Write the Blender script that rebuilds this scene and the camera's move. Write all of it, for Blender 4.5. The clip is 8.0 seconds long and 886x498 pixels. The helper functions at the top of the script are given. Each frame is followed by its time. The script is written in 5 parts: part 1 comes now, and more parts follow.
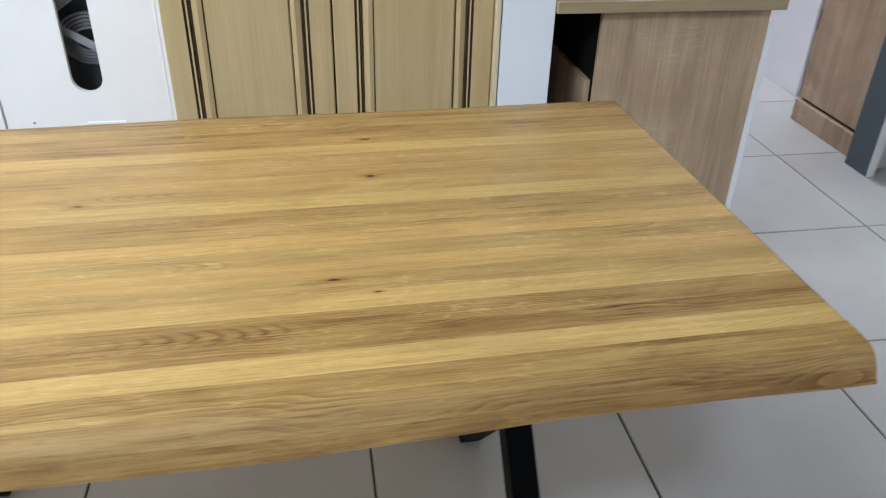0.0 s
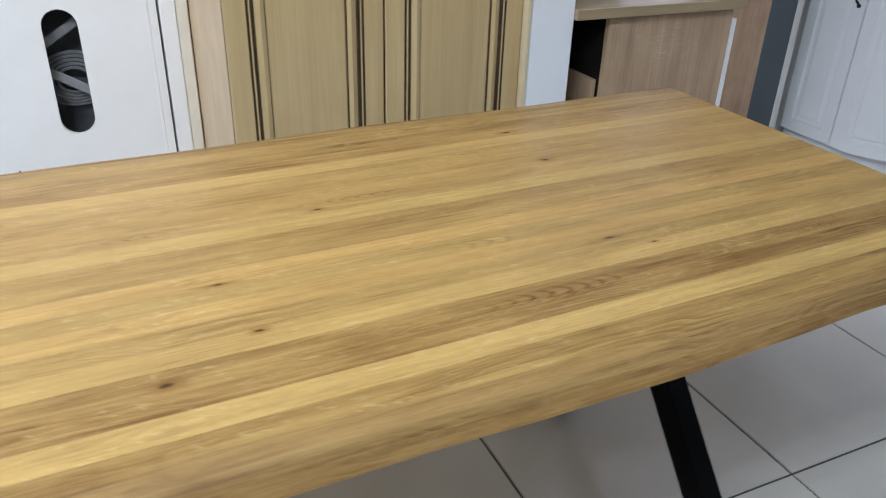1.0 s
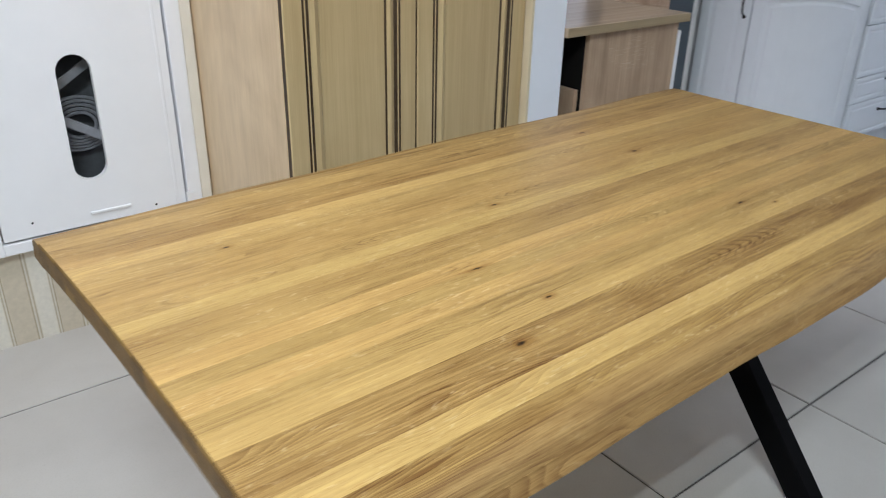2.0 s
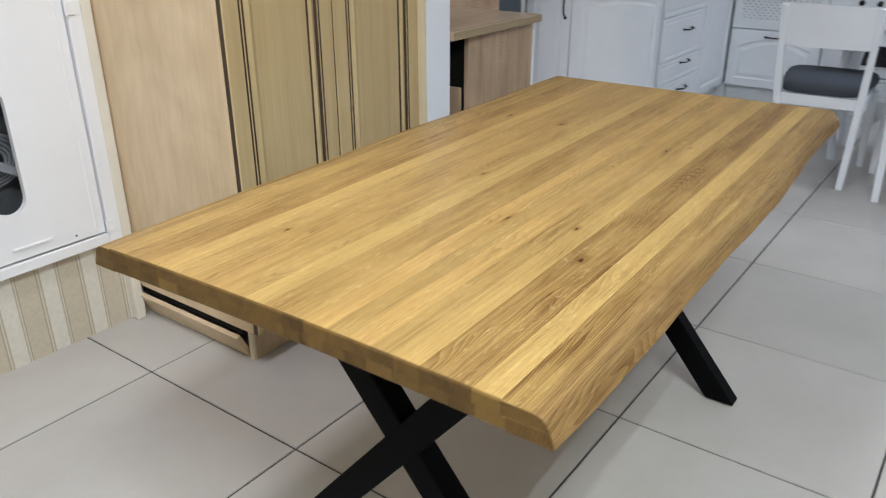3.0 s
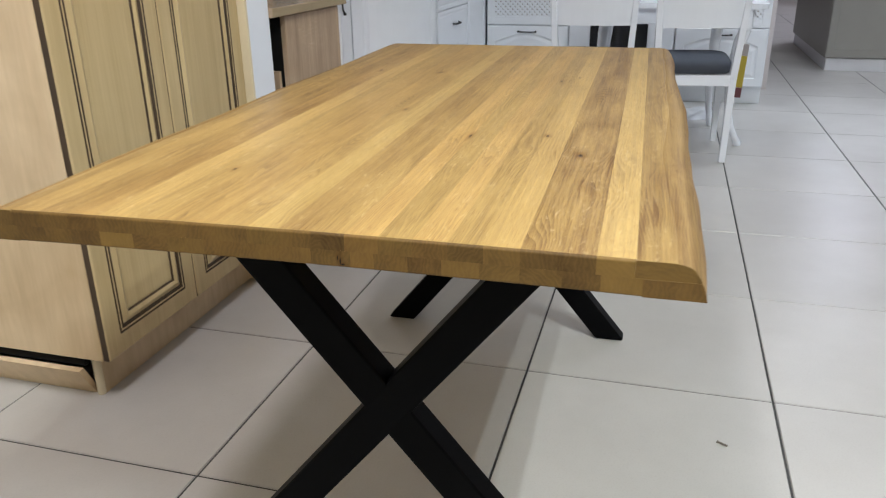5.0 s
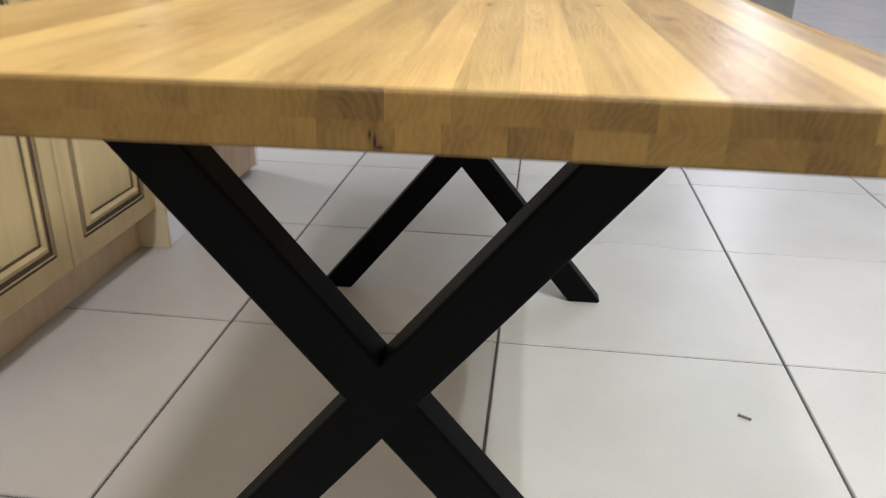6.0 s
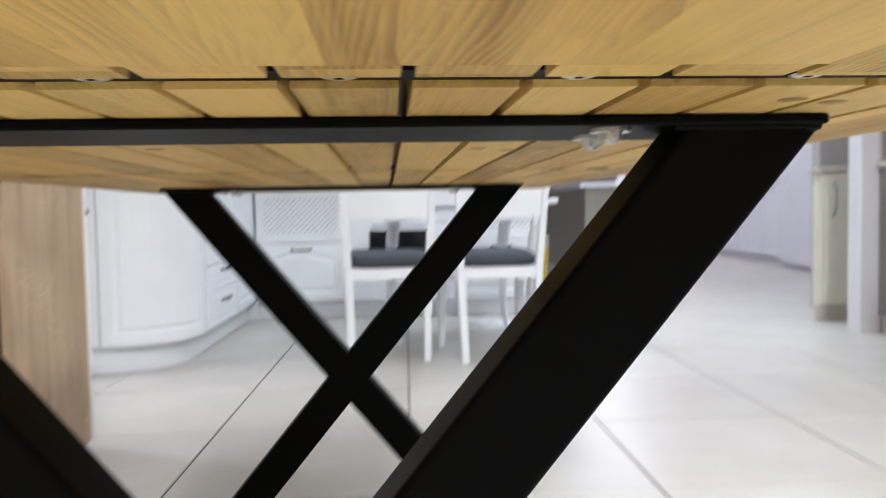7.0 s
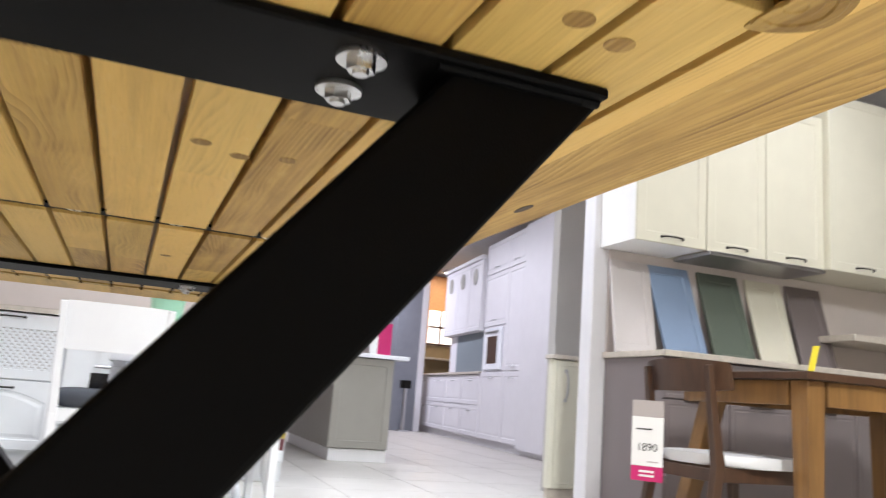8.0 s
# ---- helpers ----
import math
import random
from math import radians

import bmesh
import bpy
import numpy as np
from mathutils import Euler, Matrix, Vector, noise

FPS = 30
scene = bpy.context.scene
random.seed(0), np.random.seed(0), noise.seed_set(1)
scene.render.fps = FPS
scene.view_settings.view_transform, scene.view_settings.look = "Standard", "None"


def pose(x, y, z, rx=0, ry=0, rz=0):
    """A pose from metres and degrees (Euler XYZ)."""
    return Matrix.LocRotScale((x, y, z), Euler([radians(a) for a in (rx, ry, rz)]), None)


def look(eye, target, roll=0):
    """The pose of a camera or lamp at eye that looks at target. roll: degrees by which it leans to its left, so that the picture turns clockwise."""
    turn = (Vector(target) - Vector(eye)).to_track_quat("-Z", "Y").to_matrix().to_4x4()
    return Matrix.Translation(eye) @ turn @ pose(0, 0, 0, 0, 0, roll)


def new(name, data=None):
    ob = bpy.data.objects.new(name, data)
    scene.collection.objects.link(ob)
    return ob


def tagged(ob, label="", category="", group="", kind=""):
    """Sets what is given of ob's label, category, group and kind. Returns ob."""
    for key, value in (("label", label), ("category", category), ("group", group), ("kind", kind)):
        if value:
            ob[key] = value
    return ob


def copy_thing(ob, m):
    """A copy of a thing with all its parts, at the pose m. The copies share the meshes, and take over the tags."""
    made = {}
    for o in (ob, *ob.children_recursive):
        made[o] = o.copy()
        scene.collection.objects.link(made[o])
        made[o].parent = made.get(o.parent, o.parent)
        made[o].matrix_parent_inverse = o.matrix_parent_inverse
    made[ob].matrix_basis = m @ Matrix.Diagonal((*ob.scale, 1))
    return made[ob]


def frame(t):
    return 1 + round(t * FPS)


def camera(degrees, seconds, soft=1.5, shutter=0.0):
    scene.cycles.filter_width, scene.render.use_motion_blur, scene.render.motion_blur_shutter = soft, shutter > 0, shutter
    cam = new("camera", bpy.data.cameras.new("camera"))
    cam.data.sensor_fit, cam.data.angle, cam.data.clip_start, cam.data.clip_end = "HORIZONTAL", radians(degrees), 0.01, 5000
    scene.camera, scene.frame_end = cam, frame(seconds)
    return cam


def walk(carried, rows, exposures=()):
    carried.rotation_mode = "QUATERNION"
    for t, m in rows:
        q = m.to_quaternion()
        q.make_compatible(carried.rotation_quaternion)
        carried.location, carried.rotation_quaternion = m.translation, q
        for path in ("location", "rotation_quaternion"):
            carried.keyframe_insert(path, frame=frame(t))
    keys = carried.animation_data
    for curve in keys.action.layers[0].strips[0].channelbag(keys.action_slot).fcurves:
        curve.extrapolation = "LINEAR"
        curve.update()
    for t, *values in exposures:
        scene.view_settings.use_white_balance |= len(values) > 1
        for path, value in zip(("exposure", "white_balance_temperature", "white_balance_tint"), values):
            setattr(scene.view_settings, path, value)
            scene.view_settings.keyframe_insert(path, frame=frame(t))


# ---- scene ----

cam = camera(59.6, 8.0, soft=1.1, shutter=0.4)
PATH = [
    (0, (-0.003, 0.023, 1.296), (0.298, 1.708, 0.261), 1.6),
    (0.5, (-0.342, 0.0, 1.302), (0.227, 1.641, 0.31), 1.9),
    (1, (-0.623, 0.058, 1.255), (0.13, 1.652, 0.311), 1.8),
    (1.5, (-0.911, 0.136, 1.253), (0.011, 1.666, 0.354), 1.5),
    (3, (-1.576, 0.275, 1.247), (-0.104, 1.357, 0.434), -0.2),
    (3.5, (-1.757, 0.379, 1.229), (-0.159, 1.276, 0.427), -1.2),
    (4, (-1.805, 0.452, 1.175), (-0.123, 1.2, 0.394), -1.7),
    (5.3, (-1.593, 0.694, 0.995), (0.196, 1.142, 0.221), -0.1),
    (5.5, (-1.528, 0.742, 0.963), (0.254, 1.145, 0.148), 0.5),
    (5.7, (-1.479, 0.792, 0.934), (0.315, 1.122, 0.112), 0.6),
    (6, (-1.399, 0.85, 0.847), (0.426, 1.071, 0.056), 1.1),
    (6.2, (-1.339, 0.866, 0.7995), (0.519, 1.037, 0.076), 0.6),
    (6.5, (-1.227, 0.89, 0.7605), (0.682, 0.992, 0.172), -0.5),
    (6.8, (-1.17, 0.907, 0.709), (0.806, 0.923, 0.401), -1.6),
    (7, (-1.139, 0.905, 0.671), (0.857, 0.81, 0.578), -1.0),
    (7.2, (-1.125, 0.891, 0.65), (0.86, 0.667, 0.762), -0.3),
    (7.5, (-1.093, 0.872, 0.609), (0.84, 0.447, 0.896), 1.5),
    (8, (-1.024, 0.86, 0.571), (0.82, 0.184, 0.951), 4.5),
]
EXPOSURES = [(0, -0.32, 5400, 9), (1.5, -0.6, 5420, 10), (3.2, -0.48, 5720, 10), (4, -0.40, 5780, 11), (5.5, -0.26, 5880, 10), (6, -0.05, 5920, 10), (6.5, 0.16, 5950, 11), (6.8, 0.36, 5950, 11), (7, 0.28, 5930, 11), (7.5, 0.44, 6050, 11), (8, 0.60, 6150, 12)]
walk(cam, [(t, look(eye, target, roll)) for t, eye, target, roll in PATH], EXPOSURES)

# ---- world and light ----
CEIL = 3.0
world = bpy.data.worlds.new("showroom_air")
scene.world = world
world.use_nodes = True
world.node_tree.nodes["Background"].inputs[0].default_value = (0.75, 0.80, 0.9, 1)
world.node_tree.nodes["Background"].inputs[1].default_value = 0.25
# ceiling panels, unseen, most added to brighten regions: x, y, size x, size y, watts, colour, beam spread
NEUTRAL, COOL, LILAC = (1.0, 0.98, 0.955), (0.86, 0.93, 1.0), (0.93, 0.90, 1.0)
PANELS = [
    # pinkish panel and the last one are placed from floor shade and table sheen
    (1.2, -2.5, 1.2, 0.3, 15, NEUTRAL, 180), (-1.7, -2.6, 1.2, 0.3, 7, NEUTRAL, 180), (-1.3, 1.3, 0.9, 0.3, 38, (1.0, 0.91, 0.885), 180),
    (3.3, -0.7, 1.2, 0.3, 14, COOL, 100), (3.1, 0.9, 1.2, 0.3, 6, COOL, 100),
    (5.0, -0.7, 1.2, 0.3, 10, COOL, 180), (5.0, -2.0, 1.2, 0.3, 18, LILAC, 180), (8.0, -1.6, 1.2, 0.3, 33, LILAC, 180),
    # the warm panel is an unseen lamp added to brighten the wood display
    (11.0, -2.2, 1.2, 0.3, 50, LILAC, 180), (12.5, -4.4, 0.6, 0.3, 13, (1.0, 0.74, 0.48), 180), (1.95, 3.65, 0.4, 0.4, 28, (1.0, 0.96, 0.97), 110),
]
# open tube fitting along the table: x, y, length, watts of each tube, colour
TUBES = [(-1.8, -0.42, 1.2, 46, (0.985, 1.0, 0.92))]
TUBE_PITCH = 0.17


# ---- materials ----
def mat(name):
    m = bpy.data.materials.new(name)
    m.use_nodes = True
    return m, m.node_tree.nodes, m.node_tree.links, m.node_tree.nodes["Principled BSDF"]


def nd(nodes, kind, **kw):
    n = nodes.new(kind)
    for k, v in kw.items():
        n.inputs[k.replace("_", " ")].default_value = v
    return n


def ramp(nodes, stops):
    n = nodes.new("ShaderNodeValToRGB")
    e = n.color_ramp.elements
    while len(e) < len(stops):
        e.new(0.5)
    for el, (p, c) in zip(e, stops):
        el.position, el.color = p, (*c, 1)
    return n


def mix(nodes, links, fac, a, b, blend="MIX"):
    n = nodes.new("ShaderNodeMix")
    n.data_type, n.blend_type = "RGBA", blend
    for sock, v in ((n.inputs[0], fac), (n.inputs[6], a), (n.inputs[7], b)):
        if hasattr(v, "links"):
            links.new(v, sock)
        elif isinstance(v, tuple):
            sock.default_value = (*v, 1)
        else:
            sock.default_value = v
    return n.outputs[2]


def math_node(nodes, links, op, a, b=None, clamp=False):
    n = nodes.new("ShaderNodeMath")
    n.operation, n.use_clamp = op, clamp
    for sock, v in zip(n.inputs, (a, b)):
        if v is None:
            continue
        if hasattr(v, "links"):
            links.new(v, sock)
        else:
            sock.default_value = v
    return n.outputs[0]


def scaled(nodes, links, out, scale, loc=(0, 0, 0)):
    n = nodes.new("ShaderNodeMapping")
    n.inputs["Scale"].default_value, n.inputs["Location"].default_value = scale, loc
    links.new(out, n.inputs["Vector"])
    return n.outputs[0]


def bump(nodes, links, bsdf, height, strength, distance=0.001):
    n = nd(nodes, "ShaderNodeBump", Strength=strength, Distance=distance)
    links.new(height, n.inputs["Height"])
    links.new(n.outputs[0], bsdf.inputs["Normal"])


def paint(name, colour, rough=0.4, vary=0.06, metal=0.0, scale=6.0, relief=0.05, fine=120.0, spec=0.5):
    """Painted, lacquered or plastic surface with a faint blotch, smudged gloss and fine relief."""
    m, n, l, b = mat(name)
    co = n.new("ShaderNodeTexCoord").outputs["Object"]
    big = nd(n, "ShaderNodeTexNoise", Scale=scale, Detail=4.0, Roughness=0.6)
    small = nd(n, "ShaderNodeTexNoise", Scale=fine, Detail=3.0)
    l.new(co, big.inputs["Vector"]), l.new(co, small.inputs["Vector"])
    lo, hi = tuple(c * (1 - vary) for c in colour), tuple(min(1, c * (1 + vary)) for c in colour)
    r = ramp(n, [(0.3, lo), (0.7, hi)])
    l.new(big.outputs[0], r.inputs[0])
    l.new(r.outputs[0], b.inputs["Base Color"])
    rr = nd(n, "ShaderNodeMapRange", To_Min=max(0.03, rough - 0.08), To_Max=min(1, rough + 0.1))
    l.new(big.outputs[0], rr.inputs[0]), l.new(rr.outputs[0], b.inputs["Roughness"])
    b.inputs["Metallic"].default_value = metal
    b.inputs["Specular IOR Level"].default_value = spec
    bump(n, l, b, small.outputs[0], relief)
    return m


# heart figure in the boards: along, across, half length, half width, way the arches point
FIGURES = [
    (0.06, -0.262, 0.15, 0.020, 1), (-0.077, 0.098, 0.13, 0.015, -1), (-0.715, 0.083, 0.045, 0.020, -1), (-0.57, 0.078, 0.05, 0.012, 1),
    (-0.42, 0.085, 0.07, 0.014, -1), (-0.35, -0.062, 0.05, 0.014, 1), (0.03, -0.109, 0.07, 0.016, 1), (0.17, 0.199, 0.08, 0.013, -1),
]
# knots of the tabletop in its own axes: along, across, length, width
KNOTS = [
    (-0.417, -0.259, 0.009, 0.0045), (-0.333, -0.081, 0.012, 0.0025), (-0.309, -0.199, 0.006, 0.003),
    (0.196, -0.166, 0.008, 0.0022), (-0.153, 0.079, 0.007, 0.0025), (0.273, 0.123, 0.009, 0.004),
    (0.249, -0.200, 0.004, 0.002), (-0.582, 0.191, 0.006, 0.0022), (0.28, 0.27, 0.01, 0.003),
]


def oak(name, ends=False, gloss=0.36, knots=(), low=(0.118, 0.050, 0.0095), high=(0.56, 0.376, 0.128), figured=0.30, figures=(), pores=0.6, flecks=1.2):
    """Oiled oak staves: the grain runs along x, tone by stave."""
    m, n, l, b = mat(name)
    co = n.new("ShaderNodeTexCoord").outputs["Object"]
    info = n.new("ShaderNodeObjectInfo")
    shift = n.new("ShaderNodeVectorMath")
    shift.operation = "SCALE"
    shift.inputs[0].default_value = (7.0, 0.8, 0.16) if ends else (7.0, 3.0, 5.0)
    l.new(info.outputs["Random"], shift.inputs["Scale"])
    add = n.new("ShaderNodeVectorMath")
    l.new(co, add.inputs[0]), l.new(shift.outputs[0], add.inputs[1])
    p = scaled(n, l, add.outputs[0], (1, 1, 1), (0, -0.4, -0.82)) if ends else add.outputs[0]
    spots = None
    if knots:
        for u, v, lu, lv in knots:
            d = scaled(n, l, co, (0.0, 1 / lu, 1 / lv), (0, -u / lu, -v / lv)) if ends else scaled(n, l, co, (1 / lu, 1 / lv, 0.0), (-u / lu, -v / lv, 0))
            le = n.new("ShaderNodeVectorMath")
            le.operation = "LENGTH"
            l.new(d, le.inputs[0])
            spots = le.outputs["Value"] if spots is None else math_node(n, l, "MINIMUM", spots, le.outputs["Value"])
    sep = n.new("ShaderNodeSeparateColor")
    l.new(info.outputs["Color"], sep.inputs[0])
    ring = n.new("ShaderNodeTexWave")
    blot = nd(n, "ShaderNodeTexNoise", Scale=1.0, Detail=4.0, Roughness=0.6, Distortion=0.5)
    fib = nd(n, "ShaderNodeTexNoise", Scale=1.0, Detail=7.0, Roughness=0.72)
    if ends:
        ring.wave_type, ring.rings_direction = "RINGS", "X"
        ring.inputs["Scale"].default_value, ring.inputs["Distortion"].default_value = 62, 9.0
        ring.inputs["Detail"].default_value, ring.inputs["Detail Scale"].default_value = 2, 1.5
        l.new(scaled(n, l, p, (0.02, 1, 1)), ring.inputs["Vector"])
        l.new(scaled(n, l, p, (700, 700, 700)), fib.inputs["Vector"])
        l.new(scaled(n, l, p, (3, 40, 40)), blot.inputs["Vector"])
        amount, figure, stave = (0.11, 0.10, 0.46, 0.80), ring.outputs["Fac"], sep.outputs[1]
    else:
        # growth rings cut lengthwise, plain in most places and opening into figure in a few
        warp = nd(n, "ShaderNodeTexNoise", Scale=1.0, Detail=2.0, Roughness=0.45)
        l.new(scaled(n, l, p, (2.6, 12, 12)), warp.inputs["Vector"])
        cm = n.new("ShaderNodeCombineXYZ")
        sp = n.new("ShaderNodeSeparateXYZ")
        l.new(p, sp.inputs[0])
        l.new(math_node(n, l, "ADD", math_node(n, l, "MULTIPLY", sp.outputs[1], 60.0), math_node(n, l, "MULTIPLY", warp.outputs[0], 6.5)), cm.inputs[1])
        l.new(math_node(n, l, "MULTIPLY", sp.outputs[0], 0.8), cm.inputs[0])
        ring.bands_direction, ring.wave_profile = "Y", "SAW"
        ring.inputs["Scale"].default_value, ring.inputs["Distortion"].default_value = 1.1, 1.6
        ring.inputs["Detail"].default_value, ring.inputs["Detail Scale"].default_value = 3, 2.0
        l.new(cm.outputs[0], ring.inputs["Vector"])
        l.new(scaled(n, l, p, (5.0, 420, 420)), fib.inputs["Vector"])
        l.new(scaled(n, l, p, (3.6, 125, 125)), blot.inputs["Vector"])
        where = nd(n, "ShaderNodeTexNoise", Scale=1.0, Detail=2.0, Roughness=0.5)
        l.new(scaled(n, l, p, (4.5, 17, 17), (3, 1, 2)), where.inputs["Vector"])
        gate = ramp(n, [(0.46, (0.10, 0.10, 0.10)), (0.60, (1, 1, 1))])
        l.new(where.outputs[0], gate.inputs[0])
        figure = math_node(n, l, "ADD", math_node(n, l, "MULTIPLY", math_node(n, l, "SUBTRACT", ring.outputs["Fac"], 0.8), gate.outputs[0]), 0.5)
        amount, stave = (figured, 0.70, 0.85, 0.95), sep.outputs[0]
    t = math_node(n, l, "MULTIPLY", figure, amount[0])
    t = math_node(n, l, "ADD", t, math_node(n, l, "MULTIPLY", fib.outputs[0], amount[1]))
    t = math_node(n, l, "ADD", t, math_node(n, l, "MULTIPLY", blot.outputs[0], amount[2]))
    t = math_node(n, l, "ADD", t, math_node(n, l, "MULTIPLY", stave, amount[3]))
    t = math_node(n, l, "SUBTRACT", t, sum(amount[:3]) * 0.5 - (0.14 if ends else 0.085))
    cloud = nd(n, "ShaderNodeTexNoise", Scale=1.0, Detail=3.0, Roughness=0.6, Distortion=1.0)
    l.new(scaled(n, l, p, (5.0, 16, 16)), cloud.inputs["Vector"])
    t = math_node(n, l, "ADD", t, math_node(n, l, "MULTIPLY", math_node(n, l, "SUBTRACT", cloud.outputs[0], 0.5), 0.60))
    for u, v, lu, lv, way in figures:
        # nested arches where a board was cut across the heart
        place = n.new("ShaderNodeSeparateXYZ")
        l.new(scaled(n, l, co, (1.0, 1 / lv, 0.0), (-u, -v / lv, 0)), place.inputs[0])
        arch = math_node(n, l, "MULTIPLY", math_node(n, l, "POWER", math_node(n, l, "ABSOLUTE", place.outputs[1]), 1.6), way * 0.042)
        run = math_node(n, l, "ADD", math_node(n, l, "ADD", place.outputs[0], arch), math_node(n, l, "MULTIPLY", warp.outputs[0], 0.11))
        wave = math_node(n, l, "MULTIPLY", math_node(n, l, "SUBTRACT", math_node(n, l, "SINE", math_node(n, l, "MULTIPLY", run, 235.0)), 0.1), 0.5, True)
        d = n.new("ShaderNodeVectorMath")
        d.operation = "LENGTH"
        l.new(scaled(n, l, co, (1 / lu, 1 / lv, 0.0), (-u / lu, -v / lv, 0)), d.inputs[0])
        near = math_node(n, l, "SUBTRACT", 1.5, math_node(n, l, "MULTIPLY", d.outputs["Value"], 1.5), True)
        t = math_node(n, l, "SUBTRACT", t, math_node(n, l, "MULTIPLY", math_node(n, l, "MULTIPLY", wave, near), math_node(n, l, "ADD", 0.1, math_node(n, l, "MULTIPLY", blot.outputs[0], 0.8))))
    r = ramp(n, [(0.0, low), (0.45, tuple(a * 0.45 + c * 0.55 for a, c in zip(low, high))), (1.0, high)])
    l.new(t, r.inputs[0])
    col = r.outputs[0]
    # some boards lean to pink, some to straw
    hue = ramp(n, [(0.0, (1.015, 0.975, 0.96)), (0.5, (1.0, 1.0, 1.0)), (1.0, (0.98, 1.0, 0.99))])
    l.new(info.outputs["Random"], hue.inputs[0])
    col = mix(n, l, 1.0, col, hue.outputs[0], "MULTIPLY")
    # open pores: short dark strokes along the grain
    pore = nd(n, "ShaderNodeTexNoise", Scale=1.0, Detail=2.0, Roughness=0.5)
    l.new(scaled(n, l, p, (40, 1100, 1100) if not ends else (1, 1300, 1300)), pore.inputs["Vector"])
    pr = ramp(n, [(0.30, (0.62, 0.48, 0.34)), (0.44, (1, 1, 1))])
    l.new(pore.outputs[0], pr.inputs[0])
    col = mix(n, l, pores, col, pr.outputs[0], "MULTIPLY")
    # pale medullary flecks across the grain
    if not ends:
        fl = nd(n, "ShaderNodeTexNoise", Scale=1.0, Detail=2.0, Roughness=0.5, Distortion=0.8)
        l.new(scaled(n, l, p, (55, 170, 170)), fl.inputs["Vector"])
        fr_ = ramp(n, [(0.60, (0, 0, 0)), (0.72, (1, 1, 1))])
        l.new(fl.outputs[0], fr_.inputs[0])
        far_ = math_node(n, l, "MULTIPLY", fr_.outputs[0], math_node(n, l, "MULTIPLY", math_node(n, l, "SUBTRACT", cloud.outputs[0], 0.34, True), flecks))
        col = mix(n, l, far_, col, (0.74, 0.58, 0.32))
    if spots is not None:
        wob = nd(n, "ShaderNodeTexNoise", Scale=160.0, Detail=2.0)
        l.new(co, wob.inputs["Vector"])
        s2 = math_node(n, l, "ADD", spots, math_node(n, l, "MULTIPLY", math_node(n, l, "SUBTRACT", wob.outputs[0], 0.5), 1.2))
        halo = ramp(n, [(0.0, (0.55, 0.42, 0.3)), (0.45, (0.8, 0.72, 0.62)), (1.0, (1, 1, 1))])
        l.new(math_node(n, l, "DIVIDE", s2, 3.2, True), halo.inputs[0])
        col = mix(n, l, 1.0, col, halo.outputs[0], "MULTIPLY")
        core = ramp(n, [(0.20, (0.05, 0.025, 0.01)), (0.50, (1, 1, 1))])
        l.new(math_node(n, l, "DIVIDE", s2, 2.0, True), core.inputs[0])
        col = mix(n, l, 1.0, col, core.outputs[0], "MULTIPLY")
    l.new(col, b.inputs["Base Color"])
    b.inputs["Specular IOR Level"].default_value = 0.30
    rr = nd(n, "ShaderNodeMapRange", To_Min=gloss - 0.05, To_Max=gloss + 0.16)
    l.new(fib.outputs[0], rr.inputs[0]), l.new(rr.outputs[0], b.inputs["Roughness"])
    h = math_node(n, l, "ADD", fib.outputs[0], math_node(n, l, "MULTIPLY", pore.outputs[0], 0.5))
    bump(n, l, b, h, 0.24, 0.0006)
    return m


def veneer(name, low, high, rough=0.45, vertical=True, streak=30.0, grain=0.7, saw=0.0):
    """Wood-look foil or veneer with streaks along z (or x); saw adds pale cross-cut marks in patches."""
    m, n, l, b = mat(name)
    co = n.new("ShaderNodeTexCoord").outputs["Object"]
    sc = (streak, streak, 0.9) if vertical else (0.9, streak, streak)
    a = nd(n, "ShaderNodeTexNoise", Scale=1.0, Detail=5.0, Roughness=0.65, Distortion=0.6)
    l.new(scaled(n, l, co, sc), a.inputs["Vector"])
    fsc = (streak * 12, streak * 12, 6.0) if vertical else (6.0, streak * 12, streak * 12)
    f = nd(n, "ShaderNodeTexNoise", Scale=1.0, Detail=4.0, Roughness=0.6)
    l.new(scaled(n, l, co, fsc), f.inputs["Vector"])
    c = nd(n, "ShaderNodeTexNoise", Scale=2.6, Detail=3.0, Distortion=1.2)
    l.new(co, c.inputs["Vector"])
    t = math_node(n, l, "ADD", math_node(n, l, "MULTIPLY", a.outputs[0], grain), math_node(n, l, "MULTIPLY", f.outputs[0], 0.3))
    t = math_node(n, l, "ADD", t, math_node(n, l, "MULTIPLY", c.outputs[0], 1.0 - grain))
    r = ramp(n, [(0.38, low), (0.82, high)])
    l.new(t, r.inputs[0])
    col = r.outputs[0]
    if saw:
        cut = nd(n, "ShaderNodeTexNoise", Scale=1.0, Detail=2.0, Roughness=0.5)
        l.new(scaled(n, l, co, (22, 22, 330)), cut.inputs["Vector"])
        cr = ramp(n, [(0.56, (0, 0, 0)), (0.64, (1, 1, 1))])
        l.new(cut.outputs[0], cr.inputs[0])
        patch = ramp(n, [(0.50, (0, 0, 0)), (0.62, (1, 1, 1))])
        l.new(c.outputs[0], patch.inputs[0])
        col = mix(n, l, math_node(n, l, "MULTIPLY", math_node(n, l, "MULTIPLY", cr.outputs[0], patch.outputs[0]), saw), col, (0.66, 0.53, 0.39))
    l.new(col, b.inputs["Base Color"])
    b.inputs["Roughness"].default_value = rough
    bump(n, l, b, f.outputs[0], 0.08)
    return m


